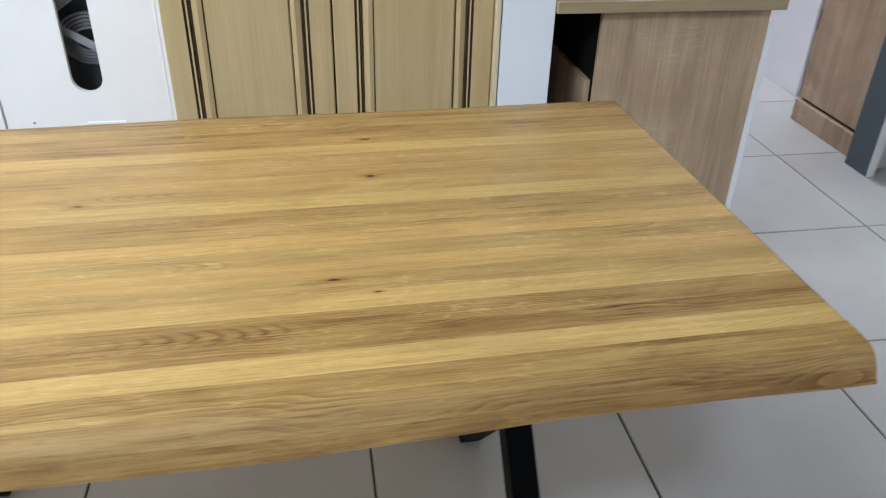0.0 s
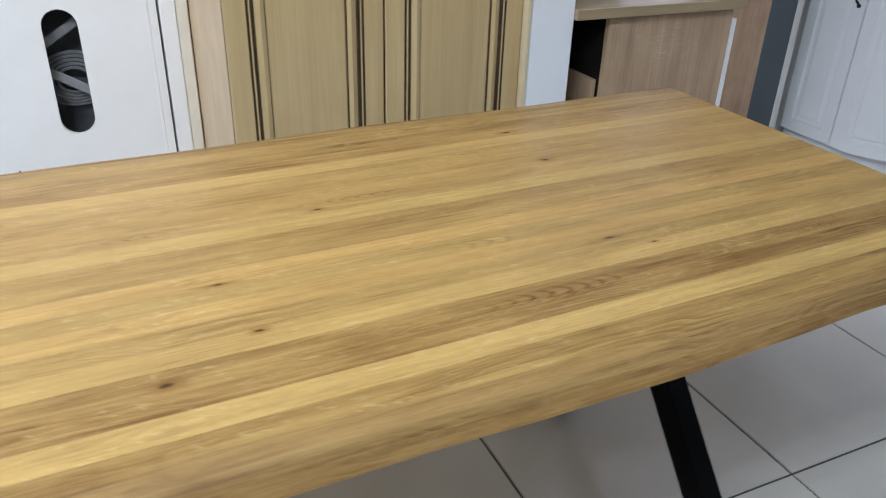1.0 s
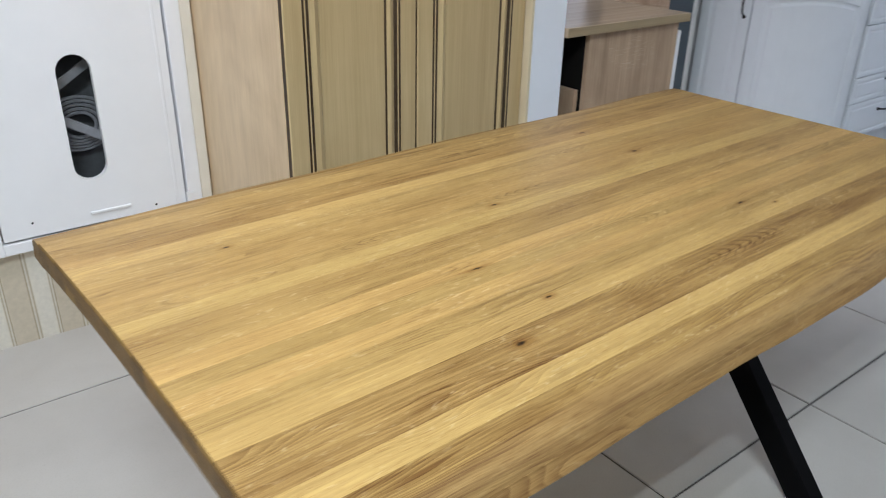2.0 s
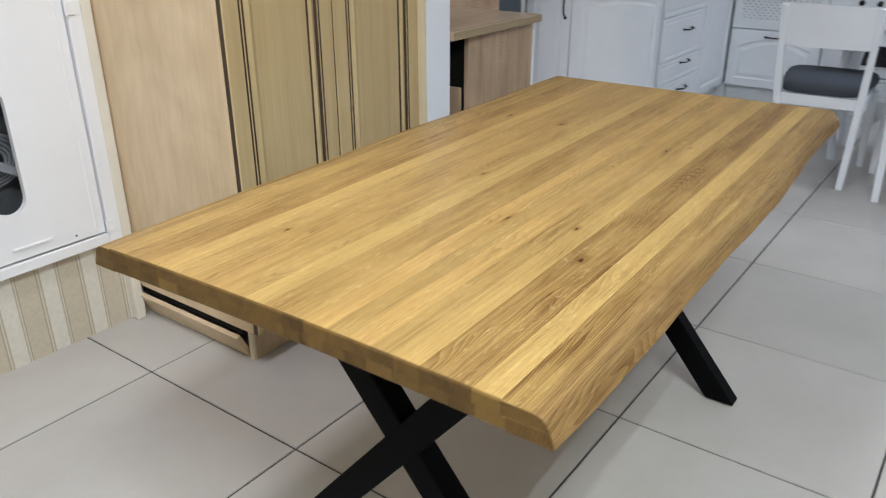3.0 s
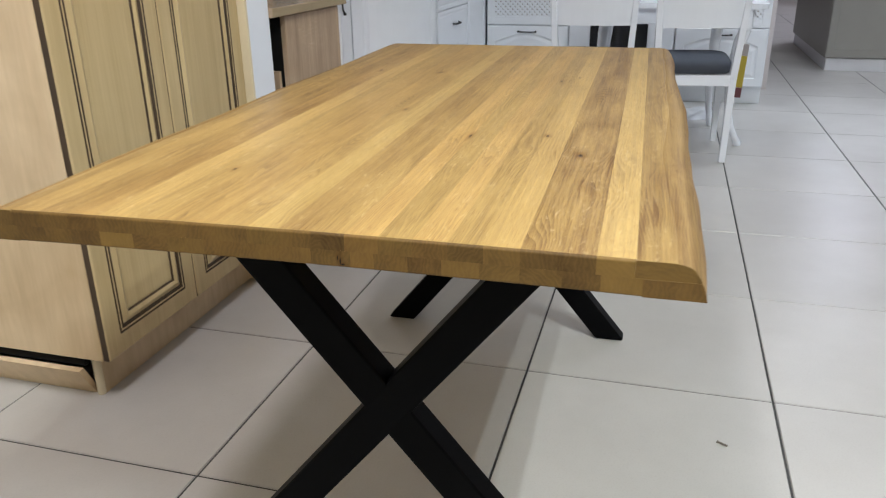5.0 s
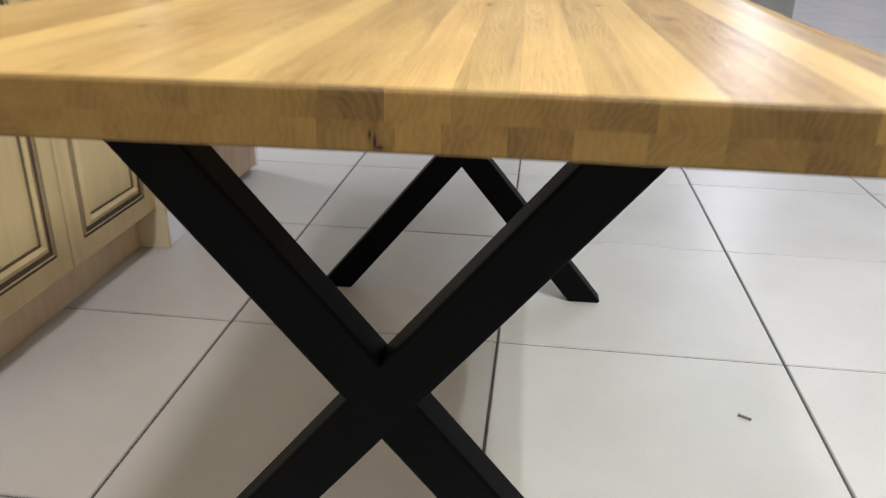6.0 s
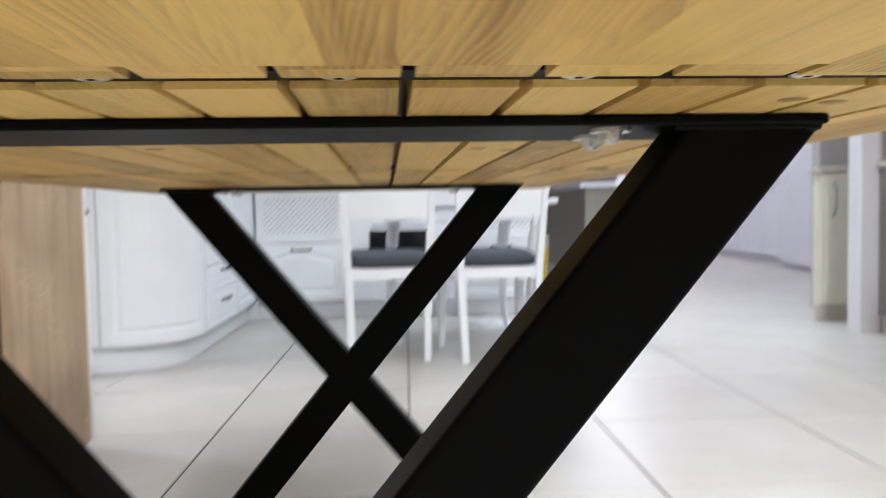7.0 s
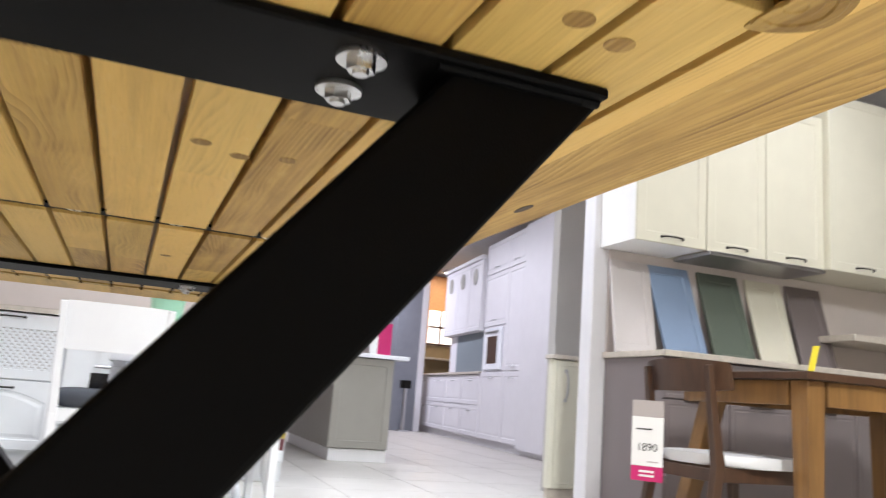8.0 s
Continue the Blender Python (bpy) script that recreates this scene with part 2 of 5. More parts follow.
def tile_material():
    m, n, l, b = mat("floor_tile")
    pos = n.new("ShaderNodeNewGeometry").outputs["Position"]
    info = n.new("ShaderNodeObjectInfo")
    big = nd(n, "ShaderNodeTexNoise", Scale=3.0, Detail=5.0, Roughness=0.6)
    fine = nd(n, "ShaderNodeTexNoise", Scale=220.0, Detail=2.0)
    smear = nd(n, "ShaderNodeTexNoise", Scale=5.0, Detail=6.0, Roughness=0.7)
    for x in (big, fine, smear):
        l.new(pos, x.inputs["Vector"])
    r = ramp(n, [(0.28, (0.445, 0.425, 0.39)), (0.72, (0.515, 0.495, 0.46))])
    l.new(big.outputs[0], r.inputs[0])
    speck = ramp(n, [(0.32, (0.96, 0.955, 0.95)), (0.5, (1, 1, 1))])
    l.new(fine.outputs[0], speck.inputs[0])
    col = mix(n, l, 1.0, r.outputs[0], speck.outputs[0], "MULTIPLY")
    tone = nd(n, "ShaderNodeMapRange", To_Min=0.95, To_Max=1.03)
    l.new(info.outputs["Random"], tone.inputs[0])
    sc = n.new("ShaderNodeVectorMath")
    sc.operation = "SCALE"
    l.new(col, sc.inputs[0]), l.new(tone.outputs[0], sc.inputs["Scale"])
    scuff = nd(n, "ShaderNodeTexNoise", Scale=26.0, Detail=6.0, Roughness=0.75, Distortion=1.5)
    l.new(pos, scuff.inputs["Vector"])
    marks = ramp(n, [(0.27, (0.80, 0.79, 0.77)), (0.36, (1, 1, 1))])
    l.new(scuff.outputs[0], marks.inputs[0])
    l.new(mix(n, l, 0.6, sc.outputs[0], marks.outputs[0], "MULTIPLY"), b.inputs["Base Color"])
    rr = nd(n, "ShaderNodeMapRange", To_Min=0.30, To_Max=0.42)
    l.new(smear.outputs[0], rr.inputs[0]), l.new(rr.outputs[0], b.inputs["Roughness"])
    bump(n, l, b, fine.outputs[0], 0.02, 0.0005)
    return m


def wallpaper_material():
    m, n, l, b = mat("striped_wallpaper")
    pos = n.new("ShaderNodeNewGeometry").outputs["Position"]
    sep = n.new("ShaderNodeSeparateXYZ")
    l.new(pos, sep.inputs[0])
    ph = math_node(n, l, "FRACT", math_node(n, l, "DIVIDE", math_node(n, l, "ADD", sep.outputs[0], 10.046), 0.128))
    wide = ramp(n, [(0.0, (0.62, 0.55, 0.42)), (0.44, (0.62, 0.55, 0.42)), (0.47, (0.40, 0.33, 0.21)), (0.50, (0.74, 0.70, 0.60)), (0.54, (0.45, 0.38, 0.25)),
                    (0.57, (0.76, 0.72, 0.62)), (0.90, (0.76, 0.72, 0.62)), (0.93, (0.45, 0.38, 0.25)), (0.96, (0.74, 0.70, 0.60)), (0.99, (0.40, 0.33, 0.21))])
    l.new(ph, wide.inputs[0])
    no = nd(n, "ShaderNodeTexNoise", Scale=90.0, Detail=3.0)
    l.new(pos, no.inputs["Vector"])
    sp = ramp(n, [(0.3, (0.9, 0.9, 0.9)), (0.7, (1, 1, 1))])
    l.new(no.outputs[0], sp.inputs[0])
    l.new(mix(n, l, 1.0, wide.outputs[0], sp.outputs[0], "MULTIPLY"), b.inputs["Base Color"])
    b.inputs["Roughness"].default_value = 0.6
    bump(n, l, b, no.outputs[0], 0.15)
    return m


def glow(name, colour, strength):
    m, n, l, b = mat(name)
    b.inputs["Base Color"].default_value = (0.9, 0.9, 0.9, 1)
    b.inputs["Emission Color"].default_value = (*colour, 1)
    b.inputs["Emission Strength"].default_value = strength
    return m


OAK = oak("oiled_oak", gloss=0.28, knots=KNOTS, figures=FIGURES)
OAK_END = oak("oak_end_grain", ends=True, gloss=0.45, knots=[(-0.0404, 0.7300, 0.0012, 0.0062), (-0.0428, 0.7262, 0.0028, 0.0012), (-0.0376, 0.7335, 0.0010, 0.0030)], low=(0.054, 0.0265, 0.0056), high=(0.24, 0.140, 0.033), pores=0.10)
OAK_EDGE = oak("oak_waney_edge", gloss=0.52, low=(0.12, 0.055, 0.013), high=(0.46, 0.30, 0.105), figured=0.28, flecks=0.3)
OAK_UNDER = oak("oak_underside", gloss=0.5, low=(0.235, 0.130, 0.030), high=(0.70, 0.475, 0.150), figured=0.42, pores=0.25, flecks=0.6)
STEEL = paint("black_powder_coat", (0.0030, 0.0030, 0.0034), 0.46, 0.15, relief=0.12, fine=900.0, spec=0.05)
ZINC = paint("zinc_plate", (0.62, 0.63, 0.65), 0.28, 0.08, metal=1.0, scale=60)
SCREW = paint("nickel_screw", (0.75, 0.72, 0.62), 0.3, 0.05, metal=1.0)
TILE = tile_material()
GROUT = paint("grout", (0.06, 0.058, 0.056), 0.9, 0.3, relief=0.4)
PAPER = wallpaper_material()
WHITE = paint("white_satin_paint", (0.88, 0.88, 0.89), 0.35, 0.02)
FAR_WHITE = paint("white_far_kitchen", (0.72, 0.71, 0.745), 0.5, 0.02)
WHITE_GLOSS = paint("white_gloss_lacquer", (0.87, 0.895, 0.945), 0.22, 0.015)
WHITE_FILM = paint("white_kitchen_film", (0.83, 0.855, 0.89), 0.34, 0.02)
WALL_WHITE = paint("wall_paint", (0.76, 0.75, 0.74), 0.7, 0.03, relief=0.2)
WALL_PINK = paint("pinkish_wall_paint", (0.66, 0.60, 0.58), 0.7, 0.03, relief=0.2)
# dark colour for unseen walls, chosen to lower the bounced light
WALL_UNSEEN = paint("unseen_wall_dark_taupe", (0.30, 0.27, 0.24), 0.7, 0.05, relief=0.2)
WALL_GREY = paint("grey_wall_paint", (0.46, 0.44, 0.43), 0.7, 0.03, relief=0.2)
BLUEGREY = paint("blue_grey_paint", (0.075, 0.098, 0.115), 0.5, 0.06)
BLUEGREY_PALE = paint("pale_blue_grey_panel", (0.22, 0.26, 0.29), 0.4, 0.05)
BIRCH = veneer("birch_foil", (0.46, 0.325, 0.17), (0.77, 0.605, 0.385), 0.42, True, 4.0, 0.4)
PINE = veneer("aged_pine_door", (0.41, 0.295, 0.135), (0.59, 0.455, 0.235), 0.42, True, 22.0)
# patina of the mouldings; also paints the shade between the pine doors
PATINA_AND_GAP = paint("patina_and_gap_shade", (0.055, 0.032, 0.013), 0.6, 0.3)
EDGE_PINE = paint("cream_edge", (0.70, 0.60, 0.40), 0.5)
SONOMA = veneer("sonoma_oak_foil", (0.235, 0.152, 0.088), (0.60, 0.44, 0.29), 0.5, True, 17.0, 0.62, saw=0.55)
SONOMA_TOP = veneer("sonoma_oak_top", (0.34, 0.25, 0.16), (0.50, 0.39, 0.27), 0.2, False, 38.0)
EDGE_BAND = veneer("edge_band", (0.26, 0.19, 0.10), (0.40, 0.31, 0.18), 0.5, False, 60.0)
# near-black for black parts, and painted shade inside gaps and the niche
DARK = paint("black_and_inner_shade", (0.008, 0.007, 0.006), 0.8, spec=0.15)
RECESS = paint("dusty_recess", (0.10, 0.105, 0.11), 0.8, 0.3, scale=14)
CUSHION = paint("slate_fabric", (0.055, 0.062, 0.078), 0.85, 0.12, relief=0.5, fine=500.0)
IRON = paint("dark_iron_handle", (0.035, 0.032, 0.03), 0.4, 0.1, metal=0.7)
BLACK_GLASS = paint("black_oven_glass", (0.012, 0.012, 0.014), 0.08, 0.02)
GREIGE = paint("greige_lacquer", (0.33, 0.32, 0.285), 0.4, 0.03)
MAUVE = paint("mauve_grey_lacquer", (0.195, 0.165, 0.168), 0.45, 0.03)
CREAM = paint("cream_lacquer", (0.68, 0.66, 0.555), 0.38, 0.025)
STONE = paint("beige_worktop", (0.55, 0.50, 0.44), 0.4, 0.12, scale=30)
SAMPLE_WHITE = paint("pinkish_white_lacquer", (0.55, 0.515, 0.515), 0.4, 0.02)
SAMPLE_BLUE = paint("blue_lacquer", (0.235, 0.32, 0.475), 0.4, 0.03)
SAMPLE_GREEN = paint("sage_lacquer", (0.112, 0.138, 0.112), 0.4, 0.03)
WALNUT = veneer("walnut_stain", (0.036, 0.016, 0.009), (0.088, 0.045, 0.025), 0.36, True, 30.0)
ACACIA = veneer("amber_wood", (0.055, 0.025, 0.009), (0.29, 0.15, 0.048), 0.34, True, 14.0)
SEAT_WHITE = paint("white_leatherette", (0.66, 0.66, 0.68), 0.45, 0.03)
CARD = paint("white_card", (0.82, 0.82, 0.82), 0.5, 0.02)
CARD_GREY = paint("grey_card_band", (0.42, 0.38, 0.37), 0.5, 0.03)
MAGENTA = paint("magenta_print", (0.55, 0.02, 0.15), 0.45, 0.04)
MUSTARD = paint("mustard_card", (0.52, 0.40, 0.05), 0.5, 0.05)
MAROON = paint("maroon_print", (0.16, 0.055, 0.065), 0.5, 0.05)
YELLOW = paint("yellow_card", (0.80, 0.66, 0.02), 0.5, 0.03)
INK = paint("black_ink", (0.02, 0.02, 0.02), 0.6)
MINT = paint("mint_plastic", (0.36, 0.66, 0.48), 0.35, 0.04)
PLASTIC_GREY = paint("grey_plastic_sheet", (0.24, 0.245, 0.26), 0.3, 0.2, scale=25)
WARM_WOOD = veneer("warm_wood_panel", (0.46, 0.22, 0.09), (0.66, 0.36, 0.16), 0.5, False, 20.0)
SILVER = paint("brushed_steel", (0.5, 0.5, 0.52), 0.3, 0.05, metal=1.0)
LAMP_GLOW = glow("lamp_diffuser", (1, 0.97, 0.92), 6.0)
WINDOW_GLOW = glow("bright_window", (1.0, 0.86, 0.76), 1.0)


# ---- building helpers ----
def thing(name, at=(0, 0, 0), turn=0.0, label="", category="", group="", kind=""):
    ob = new(name)
    ob.empty_display_size = 0.1
    ob.matrix_world = pose(*at, 0, 0, turn)
    ob["base"] = [*at, turn]
    return tagged(ob, label, category, group, kind)


def root_of(ob):
    while ob.parent:
        ob = ob.parent
    return ob


def finish(name, bm, mats, smooth=False):
    me = bpy.data.meshes.new(name)
    bmesh.ops.recalc_face_normals(bm, faces=bm.faces)
    bm.to_mesh(me)
    bm.free()
    for m in mats if isinstance(mats, (list, tuple)) else [mats]:
        me.materials.append(m)
    if smooth:
        me.shade_smooth()
        me.set_sharp_from_angle(angle=0.7)
    return me


def part(name, bm, mats, parent, label="", world=True, smooth=False):
    """One mesh under a thing or part. World coordinates are carried into the frame of the thing."""
    if world:
        x, y, z, turn = root_of(parent)["base"]
        bm.transform(pose(x, y, z, 0, 0, turn).inverted())
    ob = new(name, finish(name, bm, mats, smooth))
    ob.parent = parent
    if label:
        ob["label"] = label
    return ob


def solo(name, bm, mats, label="", category="", group="", kind="", smooth=False):
    ob = new(name, finish(name, bm, mats, smooth))
    return tagged(ob, label, category, group, kind)


def box(bm, x0, x1, y0, y1, z0, z1, bevel=0.0015, seg=1, slot=0):
    vs = [bm.verts.new((x, y, z)) for x in (x0, x1) for y in (y0, y1) for z in (z0, z1)]
    fs = [bm.faces.new([vs[i] for i in f]) for f in ((0, 1, 3, 2), (4, 6, 7, 5), (0, 4, 5, 1), (2, 3, 7, 6), (0, 2, 6, 4), (1, 5, 7, 3))]
    for f in fs:
        f.material_index = slot
    if bevel > 0:
        es = list({e for f in fs for e in f.edges})
        out = bmesh.ops.bevel(bm, geom=es, offset=bevel, segments=seg, profile=0.5, affect="EDGES", clamp_overlap=True)
        for f in out["faces"]:
            f.material_index = slot
    return bm


def boxes(*specs, bevel=0.0015, seg=1):
    bm = bmesh.new()
    for s in specs:
        box(bm, *s, bevel=bevel, seg=seg)
    return bm


def rod(bm, a, b, r, r2=None, sides=12, slot=0):
    """A round or tapered rod from a to b."""
    a, b = Vector(a), Vector(b)
    d = b - a
    m = Matrix.Translation((a + b) / 2) @ d.to_track_quat("Z", "Y").to_matrix().to_4x4()
    out = bmesh.ops.create_cone(bm, cap_ends=True, segments=sides, radius1=r, radius2=r if r2 is None else r2, depth=d.length, matrix=m)
    for v in out["verts"]:
        for f in v.link_faces:
            f.material_index = slot
    return bm


def beam(bm, a, b, wide, deep, side=(1, 0, 0), wide2=None, deep2=None):
    """A square bar from a to b; side is the direction of its depth. It may taper towards b."""
    a, b = Vector(a), Vector(b)
    along = (b - a).normalized()
    s = Vector(side)
    s = (s - along * s.dot(along)).normalized()
    w = along.cross(s)
    rings = []
    for p, ww, dd in ((a, wide, deep), (b, wide2 or wide, deep2 or deep)):
        rings.append([bm.verts.new(p + w * ww / 2 * i + s * dd / 2 * j) for i, j in ((-1, -1), (1, -1), (1, 1), (-1, 1))])
    fs = [bm.faces.new(rings[0]), bm.faces.new(rings[1][::-1])]
    fs += [bm.faces.new((rings[0][i], rings[1][i], rings[1][(i + 1) % 4], rings[0][(i + 1) % 4])) for i in range(4)]
    es = list({e for f in fs for e in f.edges})
    bmesh.ops.bevel(bm, geom=es, offset=min(0.003, wide * 0.12), segments=2, profile=0.5, affect="EDGES", clamp_overlap=True)
    return bm


def slab(bm, outline, z0, z1, bevel=0.0, seg=2, slot=0):
    """A plate of any outline (x, y), from z0 to z1."""
    lo, hi = [bm.verts.new((x, y, z0)) for x, y in outline], [bm.verts.new((x, y, z1)) for x, y in outline]
    n = len(outline)
    fs = [bm.faces.new(lo[::-1]), bm.faces.new(hi)]
    fs += [bm.faces.new((lo[i], lo[(i + 1) % n], hi[(i + 1) % n], hi[i])) for i in range(n)]
    for f in fs:
        f.material_index = slot
    if bevel:
        es = list({e for f in fs[:2] for e in f.edges})
        bmesh.ops.bevel(bm, geom=es, offset=bevel, segments=seg, profile=0.5, affect="EDGES", clamp_overlap=True)
    return bm


def front(bm, w, h, profile, frame_of, thick=0.02, dark=(), arch=0.0):
    """A cabinet front w x h: nested rings (inset, depth) give the frame, mouldings and panel; dark rings take slot 1.
    frame_of(a, b, d) lays (across, up, proud) into space. arch lifts the middle of inner top edges."""
    N = 10 if arch else 1

    def ring(o, d, rise):
        pts = [(o, o), (w - o, o), (w - o, h - o - rise)]
        for i in range(1, N):
            s = i / N
            pts.append((w - o - (w - 2 * o) * s, h - o - rise + rise * math.sin(math.pi * s)))
        pts.append((o, h - o - rise))
        return [bm.verts.new(frame_of(a, b, d)) for a, b in pts]

    rings = [ring(0, -thick, 0)] + [ring(o, d, arch if i >= 2 else 0) for i, (o, d) in enumerate(profile)]
    for i in range(len(rings) - 1):
        a, b = rings[i], rings[i + 1]
        for k in range(len(a)):
            f = bm.faces.new((a[k], a[(k + 1) % len(a)], b[(k + 1) % len(a)], b[k]))
            f.material_index = 1 if i in dark else 0
    bm.faces.new(rings[-1])
    bm.faces.new(rings[0][::-1])
    return bm


def to_minus_y(x0, z0, y):
    return lambda a, b, d: (x0 + a, y - d, z0 + b)


def to_minus_x(y1, z0, x):
    return lambda a, b, d: (x - d, y1 - a, z0 + b)


def bow_handle(bm, a, b, out, r=0.005):
    """A bow handle between two feet, standing off by the vector out."""
    a, b, o = Vector(a), Vector(b), Vector(out)
    m = (a + b) / 2 + o
    q = a + (b - a) * 0.18 + o * 0.85
    s = a + (b - a) * 0.82 + o * 0.85
    for p0, p1 in ((a, q), (q, m), (m, s), (s, b)):
        rod(bm, p0, p1, r, sides=8)
    rod(bm, a - o * 0.02, a + o * 0.15, r * 1.8, sides=10)
    rod(bm, b - o * 0.02, b + o * 0.15, r * 1.8, sides=10)
    return bm


# ---- structure ----
WEST, EAST, SOUTH, NORTH, BACK = -3.4, 15.5, -6.2, 2.44, 5.0
bm = boxes((WEST, EAST, SOUTH, BACK, -0.12, -0.0035), bevel=0)
floor = solo("floor", bm, GROUT, "large beige porcelain tiles with dark grout joints", "floor", kind="structure")
ceiling = solo("ceiling", boxes((WEST, EAST, SOUTH, BACK, CEIL, CEIL + 0.12), bevel=0), WALL_WHITE, "plain white showroom ceiling", "ceiling", kind="structure")

# north wall with the opening of the service hatch
HX0, HX1, HZ0, HZ1 = -0.93, -0.42, 0.335, 1.40
bm = boxes((WEST, HX0, NORTH, NORTH + 0.1, 0, CEIL), (HX1, 1.16, NORTH, NORTH + 0.1, 0, CEIL),
           (HX0, HX1, NORTH, NORTH + 0.1, 0, HZ0), (HX0, HX1, NORTH, NORTH + 0.1, HZ1, CEIL), bevel=0)
solo("wall_north", bm, PAPER, "wall with cream and beige striped wallpaper", "wall", kind="structure")
# west and south walls are unseen; they close the room and limit bounce
solo("wall_west", boxes((WEST - 0.1, WEST, SOUTH, BACK, 0, CEIL), bevel=0), WALL_UNSEEN, "unseen plain wall, dark taupe to cut bounced light", "wall", kind="structure")
solo("wall_south", boxes((WEST, EAST, SOUTH - 0.1, SOUTH, 0, CEIL), bevel=0), WALL_UNSEEN, "unseen plain wall, dark taupe to cut bounced light", "wall", kind="structure")
solo("wall_back", boxes((1.16, EAST, BACK, BACK + 0.1, 0, CEIL), bevel=0), WALL_PINK, "pale pinkish painted wall", "wall", kind="structure")
solo("wall_east", boxes((EAST, EAST + 0.1, SOUTH, BACK, 0, CEIL), bevel=0), WALL_PINK, "pale painted wall at the far end", "wall", kind="structure")
solo("wall_return", boxes((1.06, 1.16, NORTH + 0.1, BACK + 0.1, 0, CEIL), bevel=0), WALL_PINK, "pale pinkish painted return wall", "wall", kind="structure")
solo("wall_kitchen", boxes((4.47, 4.57, -0.1, BACK, 0, CEIL), bevel=0), WALL_PINK, "pale pinkish partition behind the white kitchen", "wall", kind="structure")
solo("wall_kitchen_north", boxes((2.95, 4.47, 2.52, 2.62, 0, CEIL), bevel=0), WALL_PINK, "pale pinkish partition behind the white kitchen", "wall", kind="structure")
solo("wall_partition", boxes((2.80, 2.88, SOUTH, -1.60, 0, 2.75), bevel=0.002), WALL_WHITE, "pale partition behind the cream kitchen", "wall", kind="structure")
solo("wall_grey", boxes((3.86, 3.96, -4.0, -1.83, 0, CEIL), bevel=0.002), WALL_GREY, "greige painted partition", "wall", kind="structure")
solo("column", boxes((2.80, 2.92, -1.60, -1.474, 0, CEIL), bevel=0.004), FAR_WHITE, "white boxed post at the end of a partition", "column", kind="structure")
solo("wall_trim", boxes((-0.371, -0.338, 2.405, 2.44, 0, 1.6), bevel=0.003), paint("cream_trim", (0.77, 0.72, 0.61), 0.5, 0.05), "cream-white vertical corner strip", "trim", kind="structure")


# ---- dining table ----
TX, TY, TURN_T = -0.195, 1.0, 1.4
TOP, MID, LOW = 0.760, 0.7415, 0.7225
U0, U1 = -0.797, 0.790
table = thing("dining_table", (TX, TY, 0), TURN_T, "oak dining table with waney edges and black steel cross legs", "table")


def tone(ob, v, end=None):
    """Lightness of the board's length and of its end grain."""
    ob.color = (v, v if end is None else end, v, 1)
    return ob


def right_edge(u, s):
    """Across-place of the waney edge: s 0 on the top crest, 1 at the foot of the slope."""
    crest = -0.3955 - 0.005 * math.exp(-((u + 0.1) / 0.3) ** 2) + 0.002 * math.sin(u * 11)
    foot = -0.412 - 0.009 * math.exp(-((u + 0.05) / 0.5) ** 2) - 0.003 * math.sin(u * 9 + 0.6)
    return crest + (foot - crest) * s + 0.0007 * math.sin(u * 31 + 1)


def left_edge(u, s):
    wob = 0.004 * math.sin(u * 4.1 + 2.2) + 0.0025 * math.sin(u * 11 + 1)
    return 0.408 + 0.007 * u + wob + 0.012 * s


def near_bow(v):
    """The sawn near end is a little hollow."""
    return 0.008 * (1 - (v / 0.4) ** 2)


def edge_board(name, inner, fn, sign, z_top, s_top, z_low, s_low, n=60, low_layer=False):
    """A full-length board with one straight side and one waney side."""
    bm = bmesh.new()
    rows = []
    steps = [0.0, 0.03, 0.09, 0.19, 0.34, 0.55, 0.78, 1.0]
    crest = dict(zip(steps, (0.021, 0.0135, 0.0075, 0.0034, 0.0011, 0.0002, 0, 0)))
    for i in range(n + 1):
        u = U0 + (U1 - U0) * i / n
        if i == 0:
            u += near_bow(inner)
        roll = 1 + 0.8 * math.exp(-((u + 0.35) / 0.3) ** 2)
        row = [bm.verts.new((u, inner, z_low)), bm.verts.new((u, inner, z_top))]
        for k in steps:
            s = s_top + (s_low - s_top) * k
            z = z_top + (z_low - z_top) * k
            rough = 0.0011 * noise.noise((u * 26, z * 90, inner * 10)) if 0.03 < k < 1 else 0
            round_in = sign * crest[k] * roll if s_top == 0 else 0
            row.append(bm.verts.new((u, fn(u, s) + round_in + rough, z)))
        rows.append(row)
    m = len(rows[0])
    for i in range(n):
        for k in range(m):
            f = bm.faces.new((rows[i][k], rows[i + 1][k], rows[i + 1][(k + 1) % m], rows[i][(k + 1) % m]))
            if k == m - 1 and low_layer:
                f.material_index = 2
            elif 3 <= k < m - 1:
                f.material_index = 3
    for r in (rows[0], rows[-1]):
        bm.faces.new(r).material_index = 1
    return part(name, bm, [OAK, OAK_END, OAK_UNDER, OAK_EDGE], table, world=False, smooth=True)


V0, PITCH = -0.3435, 0.0372
TONES = [0.77, 0.28, 0.34, 0.74, 0.50, 0.70, 0.52, 0.74, 0.50, 0.40, 0.80, 0.60, 0.58, 0.55, 0.60, 0.82, 0.46, 0.36, 0.52]
END_TONES = [0.85, 0.10, 0.14, 0.45, 0.22, 0.38, 0.46, 0.62, 0.06, 0.35, 0.50, 0.34, 0.30, 0.38, 0.34, 0.30, 0.22, 0.26, 0.20]


